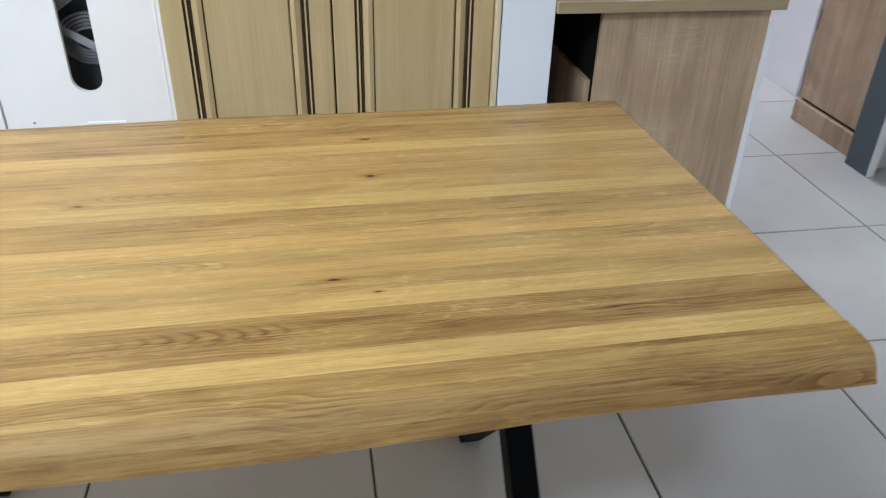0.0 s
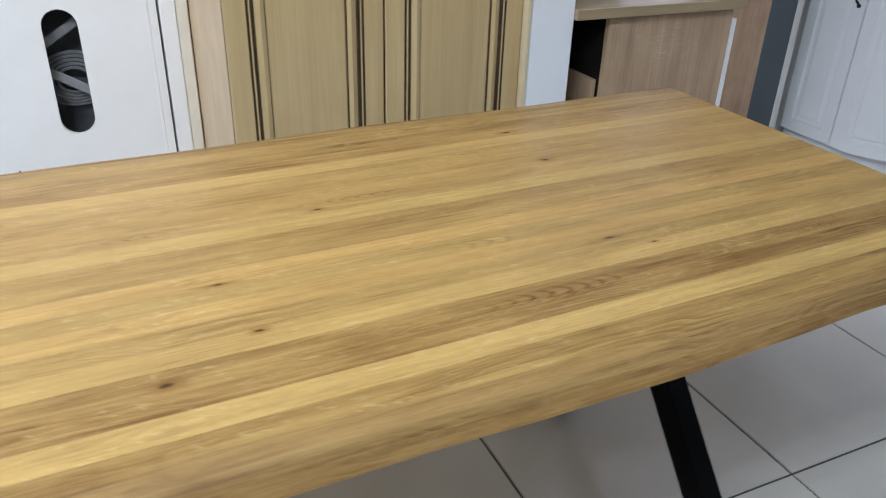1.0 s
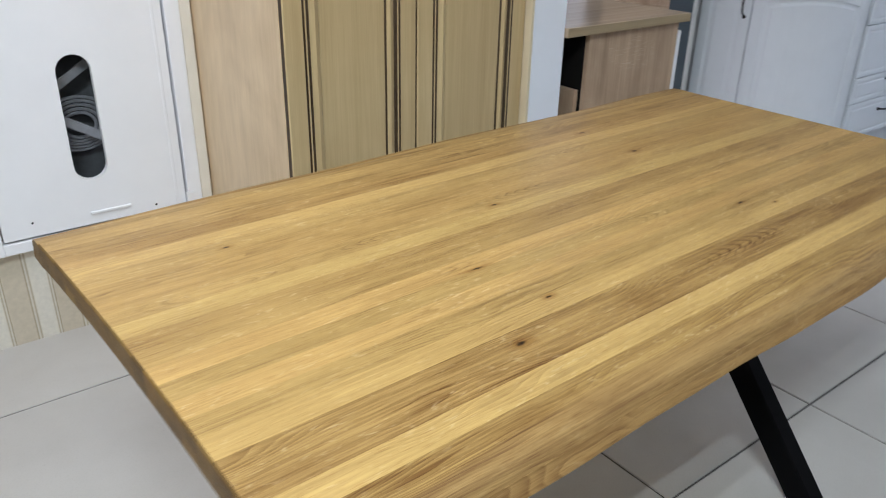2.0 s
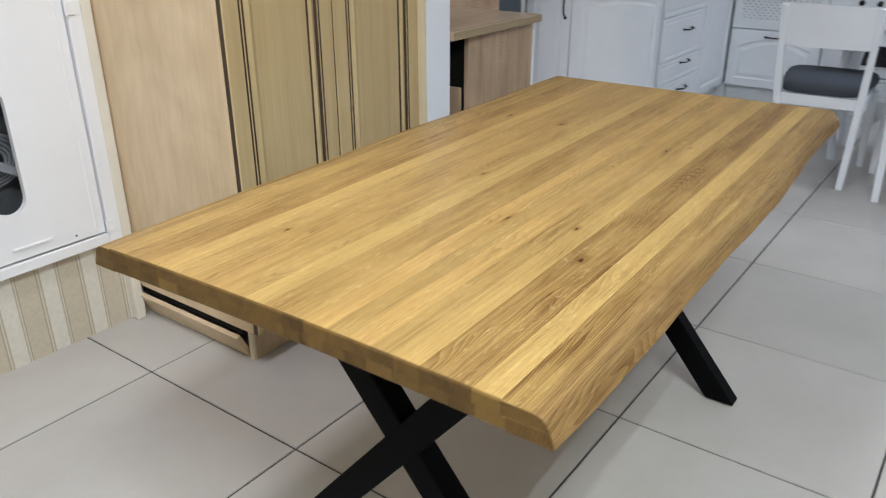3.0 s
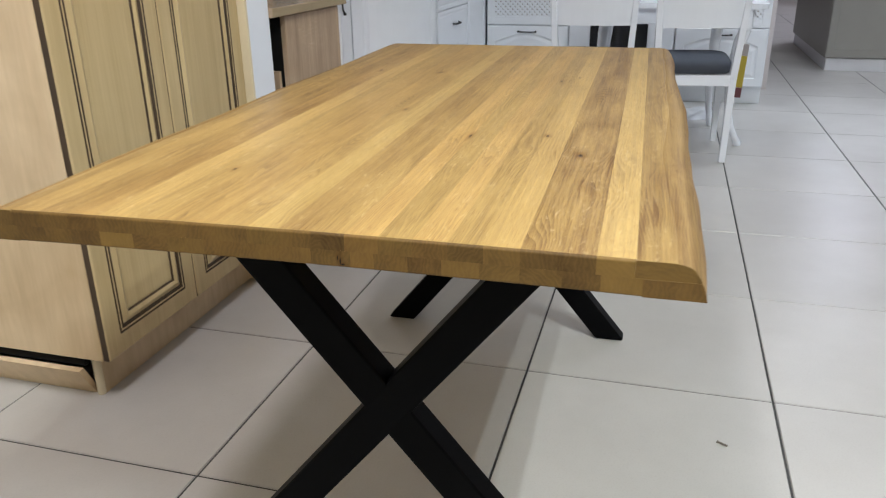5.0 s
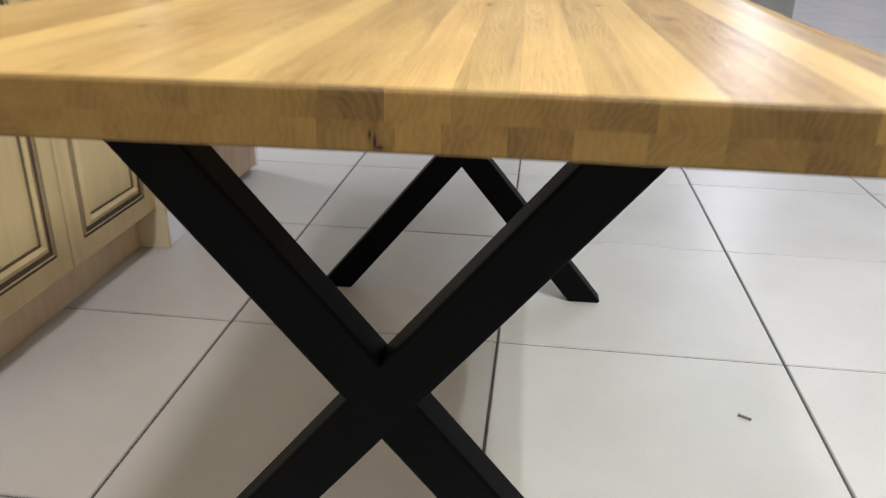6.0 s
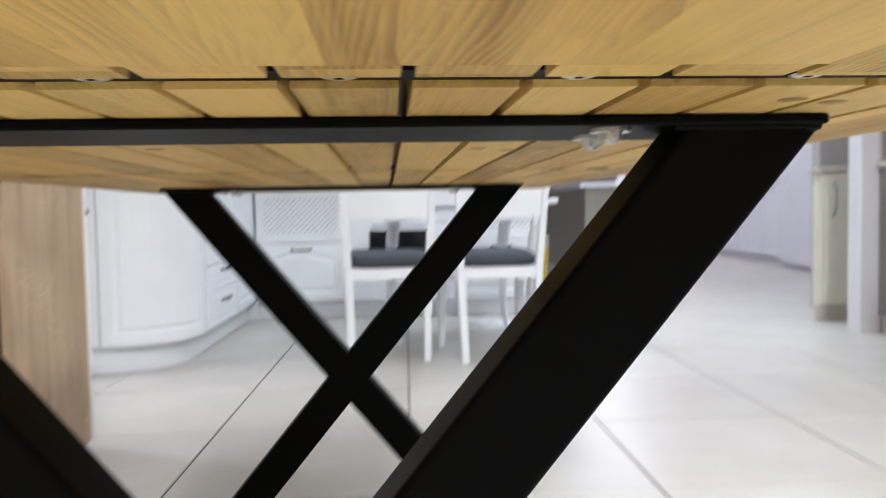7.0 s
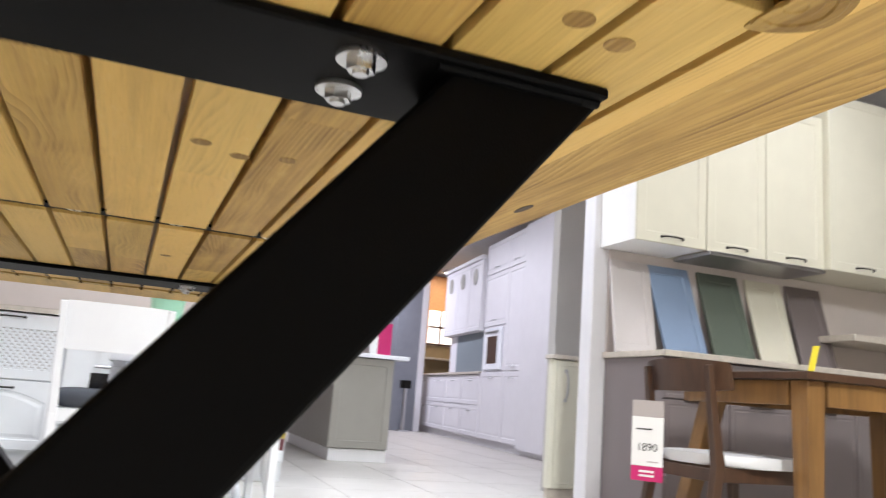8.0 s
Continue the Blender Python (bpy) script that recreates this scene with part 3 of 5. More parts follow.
def stave_mesh(length0, length1, v0, v1, z0, z1, mats, bev=0.0004):
    bm = bmesh.new()
    box(bm, length0, length1, v0, v1, z0, z1, bevel=0)
    bm.faces.ensure_lookup_table()
    bm.faces[0].material_index = bm.faces[1].material_index = 1
    if length0 == U0:
        for v in bm.verts:
            if v.co.x < U0 + 0.001:
                v.co.x += near_bow(v.co.y)
    if z0 == LOW:
        es = [e for e in bm.edges if all(abs(v.co.z - z0) < 1e-6 for v in e.verts) and abs(e.verts[0].co.x - e.verts[1].co.x) < 0.01 and abs(e.verts[0].co.x) > 0.75]
        bmesh.ops.bevel(bm, geom=es, offset=0.0022, segments=2, profile=0.5, affect="EDGES", material=1)
    if z1 == TOP:
        es = [e for e in bm.edges if all(abs(v.co.z - z1) < 1e-6 for v in e.verts) and abs(e.verts[0].co.x - e.verts[1].co.x) < 0.01]
        bmesh.ops.bevel(bm, geom=es, offset=0.003, segments=3, profile=0.5, affect="EDGES", material=1)
    return bm


rnd = random.Random(4)


for k, tv in enumerate(TONES):
    bm = stave_mesh(U0, U1, V0 + PITCH * k, V0 + PITCH * (k + 1), MID, TOP, [OAK, OAK_END])
    tone(part("board", bm, [OAK, OAK_END], table, world=False), tv, END_TONES[k])
tone(edge_board("board", V0 - 0.0001, right_edge, 1, TOP, 0.0, MID, 0.6), 0.32)
tone(edge_board("board", V0 + PITCH * len(TONES), left_edge, -1, TOP, 0.0, MID, 0.5), 0.36)

# lower layer: end blocks, then strips between relief cuts
KERFS = [-0.331 + 0.05 * i for i in range(14)]
CUT = 0.0055
BARS = (-0.638, -0.008, 0.632)
S0, S1 = -0.674, 0.667
edges = [-0.400, -0.351, -0.3116, -0.274, -0.232, -0.1907, -0.151, -0.1149, -0.0778, -0.0519, -0.0071, 0.0291, 0.075, 0.120, 0.165, 0.208, 0.25, 0.287, 0.322, 0.3582, 0.40]
POCKET = [(0.004, -0.0003), (0.0048, -0.0009), (0.009, -0.0009), (0.0098, -0.0004), (0.0135, -0.0004), (0.0142, -0.0012), (0.0178, -0.0012), (0.0186, -0.0006), (0.0212, -0.0006), (0.0219, 0.001)]
LOW_TONES = [0.80, 0.20, 0.28, 0.40, 0.55, 0.18, 0.34, 0.62, 0.28, 0.50, 0.42, 0.36, 0.48, 0.30, 0.95, 0.26, 0.32, 0.24]
for a, c, te in zip(edges[1:-1], edges[2:-1], LOW_TONES):
    for u0, u1 in ((U0, S0), (S1, U1)):
        bm = stave_mesh(u0, u1, a, c, LOW, MID, None)
        tone(part("board", bm, [OAK_UNDER, OAK_END], table, world=False), rnd.uniform(0.35, 1.0), te)
tone(edge_board("board", edges[1], right_edge, 1, MID - 0.0001, 0.6, LOW, 1.0, low_layer=True), 0.32)
tone(edge_board("board", edges[-2], left_edge, -1, MID - 0.0001, 0.5, LOW, 1.0, low_layer=True), 0.36)

strip_v = [edges[1]] + [q for k in KERFS for q in (k - CUT / 2, k + CUT / 2)] + [edges[-2]]
strip_u = [S0] + [q for c in BARS for q in (c - 0.0125, c + 0.0125)] + [S1]
for i in range(0, len(strip_v), 2):
    tv = rnd.uniform(0.45, 1.1)
    cuts = [S0, S1] if i in (0, len(strip_v) - 2) else strip_u
    for j in range(0, len(cuts), 2):
        a, c = cuts[j], cuts[j + 1]
        m = a + (c - a) * rnd.uniform(0.25, 0.75)
        for q0, q1 in ((a, m), (m, c)):
            bm = boxes((q0, q1, strip_v[i], strip_v[i + 1], LOW, MID - 0.0001), bevel=0.0002)
            tone(part("board", bm, OAK_UNDER, table, world=False), min(1.05, max(0.2, tv + rnd.uniform(-0.28, 0.28))))

# a knot in the outer board
bm = bmesh.new()
rod(bm, (0, 0, 0.0006), (0, 0, -0.0003), 0.006, 0.006, 14)
bm.transform(pose(-0.305, -0.393, LOW) @ Matrix.Diagonal((2.6, 0.55, 1, 1)))
part("knot", bm, PATINA_AND_GAP, table, "small dark open knot", world=False)
for c in BARS:
    bar = part("brace_bar", boxes((c - 0.0115, c + 0.0115, -0.3195, 0.3195, LOW + 0.0030, LOW + 0.006), bevel=0.0008), STEEL, table, "black flat steel brace let into the underside", world=False)
    for v in (-0.2905, -0.245, -0.150, -0.0545, 0.040, 0.1345, 0.229, 0.2745):
        bm = bmesh.new()
        rod(bm, (c, v, LOW + 0.0045), (c, v, LOW + 0.0024), 0.0074, 0.0072, 18)
        rod(bm, (c, v, LOW + 0.0024), (c, v, LOW + 0.0018), 0.0072, 0.0052, 18)
        rod(bm, (c, v, LOW + 0.0019), (c, v, LOW + 0.0016), 0.0022, 0.0020, 6, slot=1)
        part("slot", boxes((c - 0.0045, c + 0.0045, v - 0.014, v + 0.014, LOW + 0.0026, LOW + 0.0033), bevel=0.0003), DARK, bar, world=False)
        part("screw", bm, [SCREW, DARK], bar, "bright nickel screw", world=False)
    for v in (-0.329, 0.329):
        # rings left by the cutter, a little ragged
        bm = bmesh.new()
        rings = [[bm.verts.new((c + 0.003 + r * math.cos(q) * (1 + 0.05 * math.sin(3 * q + r * 300)), math.copysign(max(0.3235 + 0.0006 * math.sin(5 * q), abs(v + r * math.sin(q) * (1 + 0.04 * math.sin(4 * q)))), v), LOW + dz)) for q in [math.tau * i / 36 for i in range(36)]] for r, dz in POCKET]
        bm.faces.new(rings[0])
        for ra, rb in zip(rings, rings[1:]):
            for i in range(36):
                bm.faces.new((ra[i], ra[(i + 1) % 36], rb[(i + 1) % 36], rb[i]))
        tone(part("milled_pocket", bm, OAK_UNDER, table, "rough milled round recess", world=False), 0.12)
for u, v in ((-0.576, -0.293), (-0.586, -0.267), (-0.324, -0.146), (-0.318, -0.204), (-0.307, -0.173), (-0.35, 0.10), (0.20, -0.15), (0.24, 0.05), (0.12, 0.2)):
    bm = bmesh.new()
    rod(bm, (u, v, LOW + 0.002), (u, v, LOW - 0.0003), 0.0068, 0.0068, 18)
    tone(part("dowel_hole", bm, OAK_UNDER, table, world=False), 0.0)


def leg_frame(u0, u1, beam0, beam1, off, way):
    """A welded cross of tube under a wider flat plate; way 1 where the tubes stand at the plate's low-u side."""
    half_top, half_foot, zt, w = 0.285, 0.3015, LOW - 0.006, 0.060
    tilt = math.atan2(half_top + half_foot, zt)
    bm = bmesh.new()
    for k, sg in enumerate((1, -1)):
        hw = w / 2 / math.cos(tilt)
        lo = [(sg * half_foot - hw, 0.004), (sg * half_foot + hw, 0.004), (-sg * half_top + hw, zt), (-sg * half_top - hw, zt)]
        a = [bm.verts.new((beam0 + 0.0003 * k, v + off, z)) for v, z in lo]
        c = [bm.verts.new((beam1 - 0.0003 * k, v + off, z)) for v, z in lo]
        fs = [bm.faces.new(a[::-1]), bm.faces.new(c)] + [bm.faces.new((a[i], a[(i + 1) % 4], c[(i + 1) % 4], c[i])) for i in range(4)]
        es = [e for f in fs[:2] for e in f.edges if abs(e.verts[0].co.z - e.verts[1].co.z) > 0.1]
        bmesh.ops.bevel(bm, geom=es, offset=0.004, segments=3, profile=0.5, affect="EDGES")
    legs = part("leg_frame", bm, STEEL, table, "black powder-coated steel cross leg", world=False)
    part("top_plate", boxes((u0, u1, off / 2 - 0.319, off / 2 + 0.319, zt, LOW - 0.0005), bevel=0.0012), STEEL, legs, world=False)
    rim = beam0 if way > 0 else beam1
    for sg in (1, -1):
        bm = bmesh.new()
        for i in range(9):
            a = 0.238 + 0.0092 * i
            rod(bm, (rim - way * 0.001, sg * a + off, zt), (rim - way * 0.001, sg * (a + 0.0095) + off, zt), 0.0026 + 0.0004 * (i % 3), 0.0030, 10)
        part("weld_seam", bm, STEEL, legs, world=False)
    for sg in (1, -1):
        for du in (0.019, 0.059):
            u, v = (u0 + du if way > 0 else u1 - du), sg * 0.198
            bm = bmesh.new()
            rod(bm, (u, v, zt + 0.001), (u, v, zt - 0.0022), 0.0115, 0.0115, 24)
            rod(bm, (u, v, zt - 0.002), (u, v, zt - 0.0068), 0.0068, 0.0066, 6)
            rod(bm, (u, v, zt - 0.0065), (u, v, zt - 0.0085), 0.0040, 0.0036, 12)
            part("bolt", bm, ZINC, legs, "zinc-plated hex bolt with washer", world=False)
        part("foot_pad", boxes((beam0 + 0.004, beam1 - 0.004, sg * half_foot + off - 0.036, sg * half_foot + off + 0.036, 0.0, 0.0045), bevel=0.001), DARK, legs, world=False)


leg_frame(-0.537, -0.447, -0.5285, -0.4795, 0.008, 1)
leg_frame(0.432, 0.526, 0.476, 0.524, 0.003, -1)

# ---- service hatch in the north wall ----
hatch = thing("service_hatch", (-0.675, 2.44, 0.3), 0, "white wooden service hatch with a rounded slot, shut in its frame", "hatch")
bm = boxes((-0.975, -0.935, 2.402, 2.445, 0.295, 1.44), (-0.415, -0.372, 2.402, 2.445, 0.295, 1.44), (-0.935, -0.415, 2.404, 2.445, 0.295, 0.328), (-0.935, -0.415, 2.404, 2.445, 1.41, 1.44), bevel=0.003, seg=2)
part("frame", bm, WHITE, hatch)
# leaf with the slot cut through
bm = bmesh.new()
sx, sz0, sz1, sr = -0.675, 0.466, 0.816, 0.045
lx0, lx1, lz0, lz1 = -0.930, -0.422, 0.334, 1.404
arc = [(sx + sr * math.cos(a), sz1 - sr + sr * math.sin(a)) for a in [math.pi * i / 12 for i in range(13)]]
arc += [(sx + sr * math.cos(a), sz0 + sr + sr * math.sin(a)) for a in [math.pi + math.pi * i / 12 for i in range(13)]]
n = len(arc) + 16


def to_rect(p):
    """Where the ray from the slot's middle through p meets the leaf's border."""
    cx, cz = sx, (sz0 + sz1) / 2
    dx, dz = p[0] - cx, p[1] - cz
    ks = [k for k in ((lx1 - cx) / dx if dx > 1e-9 else 9e9, (lx0 - cx) / dx if dx < -1e-9 else 9e9, (lz1 - cz) / dz if dz > 1e-9 else 9e9, (lz0 - cz) / dz if dz < -1e-9 else 9e9)]
    k = min(ks)
    return cx + dx * k, cz + dz * k


cx, cz = sx, (sz0 + sz1) / 2
side = [(sx + q * sr, sz0 + sr + (sz1 - sz0 - 2 * sr) * i / 9) for q in (1, -1) for i in range(1, 9)]
inner = sorted(arc + side, key=lambda p: math.atan2(p[1] - cz, p[0] - cx))
corners = [(lx0, lz0), (lx1, lz0), (lx1, lz1), (lx0, lz1)]
outer = [to_rect(p) for p in inner]
for y, flip in ((2.409, 0), (2.427, 1)):
    vi = [bm.verts.new((p[0], y, p[1])) for p in inner]
    vo = [bm.verts.new((p[0], y, p[1])) for p in outer]
    vc = [bm.verts.new((p[0], y, p[1])) for p in corners]
    for i in range(n):
        j = (i + 1) % n
        bm.faces.new((vi[i], vo[i], vo[j], vi[j]))
        for c, v in zip(corners, vc):
            on = [abs(outer[i][0] - c[0]) < 1e-6 or abs(outer[i][1] - c[1]) < 1e-6, abs(outer[j][0] - c[0]) < 1e-6 or abs(outer[j][1] - c[1]) < 1e-6]
            same = abs(outer[i][0] - outer[j][0]) < 1e-6 or abs(outer[i][1] - outer[j][1]) < 1e-6
            if all(on) and not same:
                bm.faces.new((vo[i], v, vo[j]))
    if flip:
        for i in range(n):
            j = (i + 1) % n
            bm.faces.new((first[i], first[j], vi[j], vi[i]))
    first = vi
for c in ((lx0, lx0 + 0.001, lz0, lz1), (lx1 - 0.001, lx1, lz0, lz1)):
    box(bm, c[0], c[1], 2.4092, 2.4268, c[2], c[3], bevel=0)
leaf = part("leaf", bm, WHITE, hatch)
part("bead", boxes((-0.452, -0.444, 2.4065, 2.4089, 0.345, 1.39), bevel=0.001), WHITE, leaf)
part("stop_strip", boxes((-0.70, -0.585, 2.4035, 2.4089, 0.363, 0.372), bevel=0.0015), WHITE, leaf, "thin white strip on the hatch")
for x, z in ((-0.513, 0.351), (-0.852, 0.374)):
    part("screw", rod(bmesh.new(), (x, 2.4095, z), (x, 2.4075, z), 0.0035, 0.003, 10), IRON, leaf, "small dark screw head")
for z in (0.335, 0.975):
    bm = boxes((-0.418, -0.394, 2.396, 2.4018, z, z + 0.035), bevel=0.001)
    rod(bm, (-0.419, 2.398, z - 0.002), (-0.419, 2.398, z + 0.037), 0.004, sides=10)
    part("hinge", bm, WHITE, hatch, "small painted hinge")
# what lies behind the slot
solo("hatch_recess", boxes((-0.95, -0.40, 2.545, 2.62, 0.31, 1.42), (-0.95, -0.932, 2.4405, 2.545, 0.31, 1.42), (-0.418, -0.40, 2.4405, 2.545, 0.31, 1.42), bevel=0), RECESS, "dark recess behind the service hatch", "recess", kind="structure")
bm = bmesh.new()
for k in range(5):
    rr_ = 0.045 + 0.013 * k
    pts = [(sx + 0.01 + rr_ * math.cos(a), 2.500 + 0.004 * k, 0.60 + rr_ * 0.8 * math.sin(a)) for a in [math.tau * i / 24 for i in range(25)]]
    for a, b in zip(pts, pts[1:]):
        rod(bm, a, b, 0.0048, sides=6)
solo("cable_coil", bm, PLASTIC_GREY, "coil of grey plastic cable behind the hatch slot", "cable", smooth=True)
for a, b in (((sx - 0.09, 2.47, 0.66), (sx + 0.08, 2.465, 0.555)), ((sx - 0.07, 2.475, 0.70), (sx + 0.09, 2.48, 0.80))):
    bm = bmesh.new()
    beam(bm, a, b, 0.026, 0.006, side=(0, 1, 0))
    solo("plastic_strap", bm, PLASTIC_GREY, "grey plastic strap behind the hatch slot", "strap", group="straps behind the hatch")
# ---- tall pine cabinet ----
tall = thing("tall_cabinet", (0.05, 2.1, 0), 0, "tall birch-sided cabinet with two aged pine doors and dark patina", "cabinet")
CX0, CX1, CF = -0.334, 0.432, 1.868
for spec in ((CX0, CX0 + 0.018, CF, 2.435, 0.112, 2.25), (CX1 - 0.018, CX1, CF, 2.435, 0.112, 2.25)):
    part("side_panel", boxes(spec, bevel=0.001), BIRCH, tall, "birch-look carcass side")
for z in (0.112, 2.232):
    part("shelf", boxes((CX0 + 0.018, CX1 - 0.018, CF + 0.002, 2.435, z, z + 0.018), bevel=0.001), BIRCH, tall)
part("back_panel", boxes((CX0 + 0.018, CX1 - 0.018, 2.42, 2.434, 0.13, 2.232), bevel=0), BIRCH, tall)
PROFILE = [(0, -0.003), (0.003, 0), (0.050, 0), (0.053, -0.004), (0.056, 0), (0.060, 0), (0.063, -0.004), (0.066, 0), (0.069, -0.0035), (0.072, -0.002), (0.082, 0.003), (0.092, -0.001), (0.095, -0.006), (0.098, -0.004), (0.13, -0.004)]
for x0, x1 in ((CX0 + 0.001, 0.045), (0.049, CX1 - 0.001)):
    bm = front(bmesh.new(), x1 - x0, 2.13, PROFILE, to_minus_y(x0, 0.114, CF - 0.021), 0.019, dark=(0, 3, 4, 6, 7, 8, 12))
    part("door", bm, [PINE, PATINA_AND_GAP], tall, "aged pine door with dark patinated mouldings")
# dark sheet behind the doors paints the shade of their gaps
part("door_gap_shade", boxes((CX0 + 0.003, CX1 - 0.003, CF - 0.0005, CF + 0.0015, 0.116, 2.24), bevel=0), PATINA_AND_GAP, tall, "dark sheet coloured as the shade in the door gaps")
part("plinth", boxes((-0.300, CX1, 1.905, 1.921, 0.0, 0.100), bevel=0.002), BIRCH, tall, "birch-look plinth board")
bm = bmesh.new()
sec = [(-0.305, 0.0), (-0.290, 0.0), (-0.333, 0.086), (-0.349, 0.083)]
ra, rb = [bm.verts.new((x, 1.932, z)) for x, z in sec], [bm.verts.new((x, 2.43, z)) for x, z in sec]
bm.faces.new(ra), bm.faces.new(rb[::-1])
for i in range(4):
    bm.faces.new((ra[i], rb[i], rb[(i + 1) % 4], ra[(i + 1) % 4]))
part("side_plinth", bm, BIRCH, tall, "loose birch-look side plinth with a gap above")
bm = bmesh.new()
rod(bm, (-0.303, 1.917, 0.0), (-0.303, 1.917, 0.098), 0.011, sides=14)
part("plinth_corner", bm, EDGE_PINE, tall, "pale rounded plinth corner")
# near-black block added in place of the shade under the cabinet floor
part("shade_block", boxes((-0.326, CX1 - 0.01, 1.93, 2.42, 0.088, 0.110), bevel=0), DARK, tall)
part("edge_strip", boxes((CX1 + 0.0005, CX1 + 0.0105, 1.822, 2.43, 0.0, 2.25), bevel=0.001), EDGE_PINE, tall, "cream edge strip")

# ---- white pilaster and wood-look unit ----
pil = thing("white_pilaster", (0.511, 2.1, 0), 0, "white boxed-in pilaster beside the pine cabinet", "pilaster")
part("front_board", boxes((0.446, 0.576, 1.824, 1.842, 0.0, 2.3), bevel=0.002), WHITE_GLOSS, pil)
for x in (0.446, 0.558):
    part("side_board", boxes((x, x + 0.018, 1.8425, 2.438, 0.0, 2.3), bevel=0.001), WHITE_GLOSS, pil)
unit = thing("side_unit", (0.87, 2.1, 0), 0, "wood-look base unit with a worktop and an open niche coloured near-black as shade", "cabinet")
part("worktop", boxes((0.577, 1.166, 1.812, 2.43, 0.829, 0.858), bevel=0.002, seg=2), [SONOMA_TOP], unit, "wood-look worktop with a greenish edge band")
part("worktop_edge", boxes((0.577, 1.168, 1.8095, 1.8119, 0.830, 0.857), bevel=0.0008), EDGE_BAND, unit)
part("door", boxes((0.700, 1.142, 1.834, 1.852, 0.025, 0.824), bevel=0.0012), SONOMA, unit, "brown wood-look front panel")
part("side_panel", boxes((1.143, 1.159, 1.832, 2.43, 0.02, 0.797), bevel=0.001), WHITE, unit, "white side panel")
# niche lining coloured near-black, so its inner shade is in the colour
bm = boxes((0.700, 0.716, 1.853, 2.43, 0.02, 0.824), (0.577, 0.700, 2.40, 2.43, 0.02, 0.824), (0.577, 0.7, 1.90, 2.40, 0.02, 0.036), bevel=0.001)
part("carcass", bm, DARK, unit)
part("inner_board", boxes((0.682, 0.6985, 1.862, 2.36, 0.12, 0.647), bevel=0.001), SONOMA, unit, "wood-look board inside the open niche")

# ---- sonoma cabinet and blue-grey post behind ----
back_cab = thing("tall_side_cabinet", (2.5, 2.95, 0), 0, "tall wood-look cabinet end with a recessed plinth", "cabinet")
part("carcass", boxes((2.175, 2.85, 2.64, 3.09, 0.108, 2.2), bevel=0.002), SONOMA, back_cab)
part("plinth", boxes((2.160, 2.83, 2.645, 3.09, 0.0, 0.096), bevel=0.002), SONOMA, back_cab)
# the joint's shade is a near-black solid filling the gap
part("plinth_shade_block", boxes((2.186, 2.82, 2.655, 3.08, 0.0965, 0.1075), bevel=0), DARK, back_cab, "near-black block painted as the shade above the plinth")
post = thing("blue_grey_post", (2.135, 2.535, 0), 0, "blue-grey panel post with a pale front edge", "post")
part("panel", boxes((2.115, 2.152, 2.469, 2.606, 0.0, 2.3), bevel=0.002), BLUEGREY, post)
part("edge_strip", boxes((2.116, 2.151, 2.4655, 2.4687, 0.0, 2.3), bevel=0.0008), WALL_WHITE, post, "pale edge strip")
solo("filler_board", boxes((2.154, 2.30, 2.535, 2.551, 0.0, 2.3), bevel=0.002), WALL_WHITE, "pale filler board between the post and the white unit", "filler")
solo("room_divider", boxes((2.345, 2.363, 3.36, 3.95, 0.0, 2.1), bevel=0.002), WHITE, "tall white room divider board standing by the back wall", "divider")

# ---- white kitchen ----
WK = [(0, -0.003), (0.003, 0), (0.052, 0), (0.058, -0.006), (0.068, -0.006), (0.085, -0.001), (0.12, -0.001)]
RAISED = [(0, -0.003), (0.003, 0), (0.055, 0), (0.062, -0.007), (0.09, -0.003), (0.12, -0.003)]
FLAT = [(0, -0.003), (0.003, 0), (0.02, 0), (0.024, -0.0025), (0.03, -0.0025), (0.034, 0), (0.05, 0)]
KF_N, KF_E, KZ = 1.885, 3.85, 0.868


def iron_handle(parent, a, b, out):
    return part("handle", bow_handle(bmesh.new(), a, b, out, 0.0045), IRON, parent, "dark iron bow handle", smooth=True)


# rounded end unit: straight flank, then a quarter round, then the drawers
end_unit = thing("rounded_base_unit", (2.5, 2.2, 0), 0, "white rounded end base unit with arched panel doors", "cabinet")


def curve_pts(off, n=14):
    """Plan of the rounded end: a quarter ellipse from the flank to the front."""
    c, rx, ry = (2.565, 2.215), 0.335, 0.33
    return [(c[0] - (rx + off) * math.cos(math.pi / 2 * i / n), c[1] - (ry + off) * math.sin(math.pi / 2 * i / n)) for i in range(n + 1)]


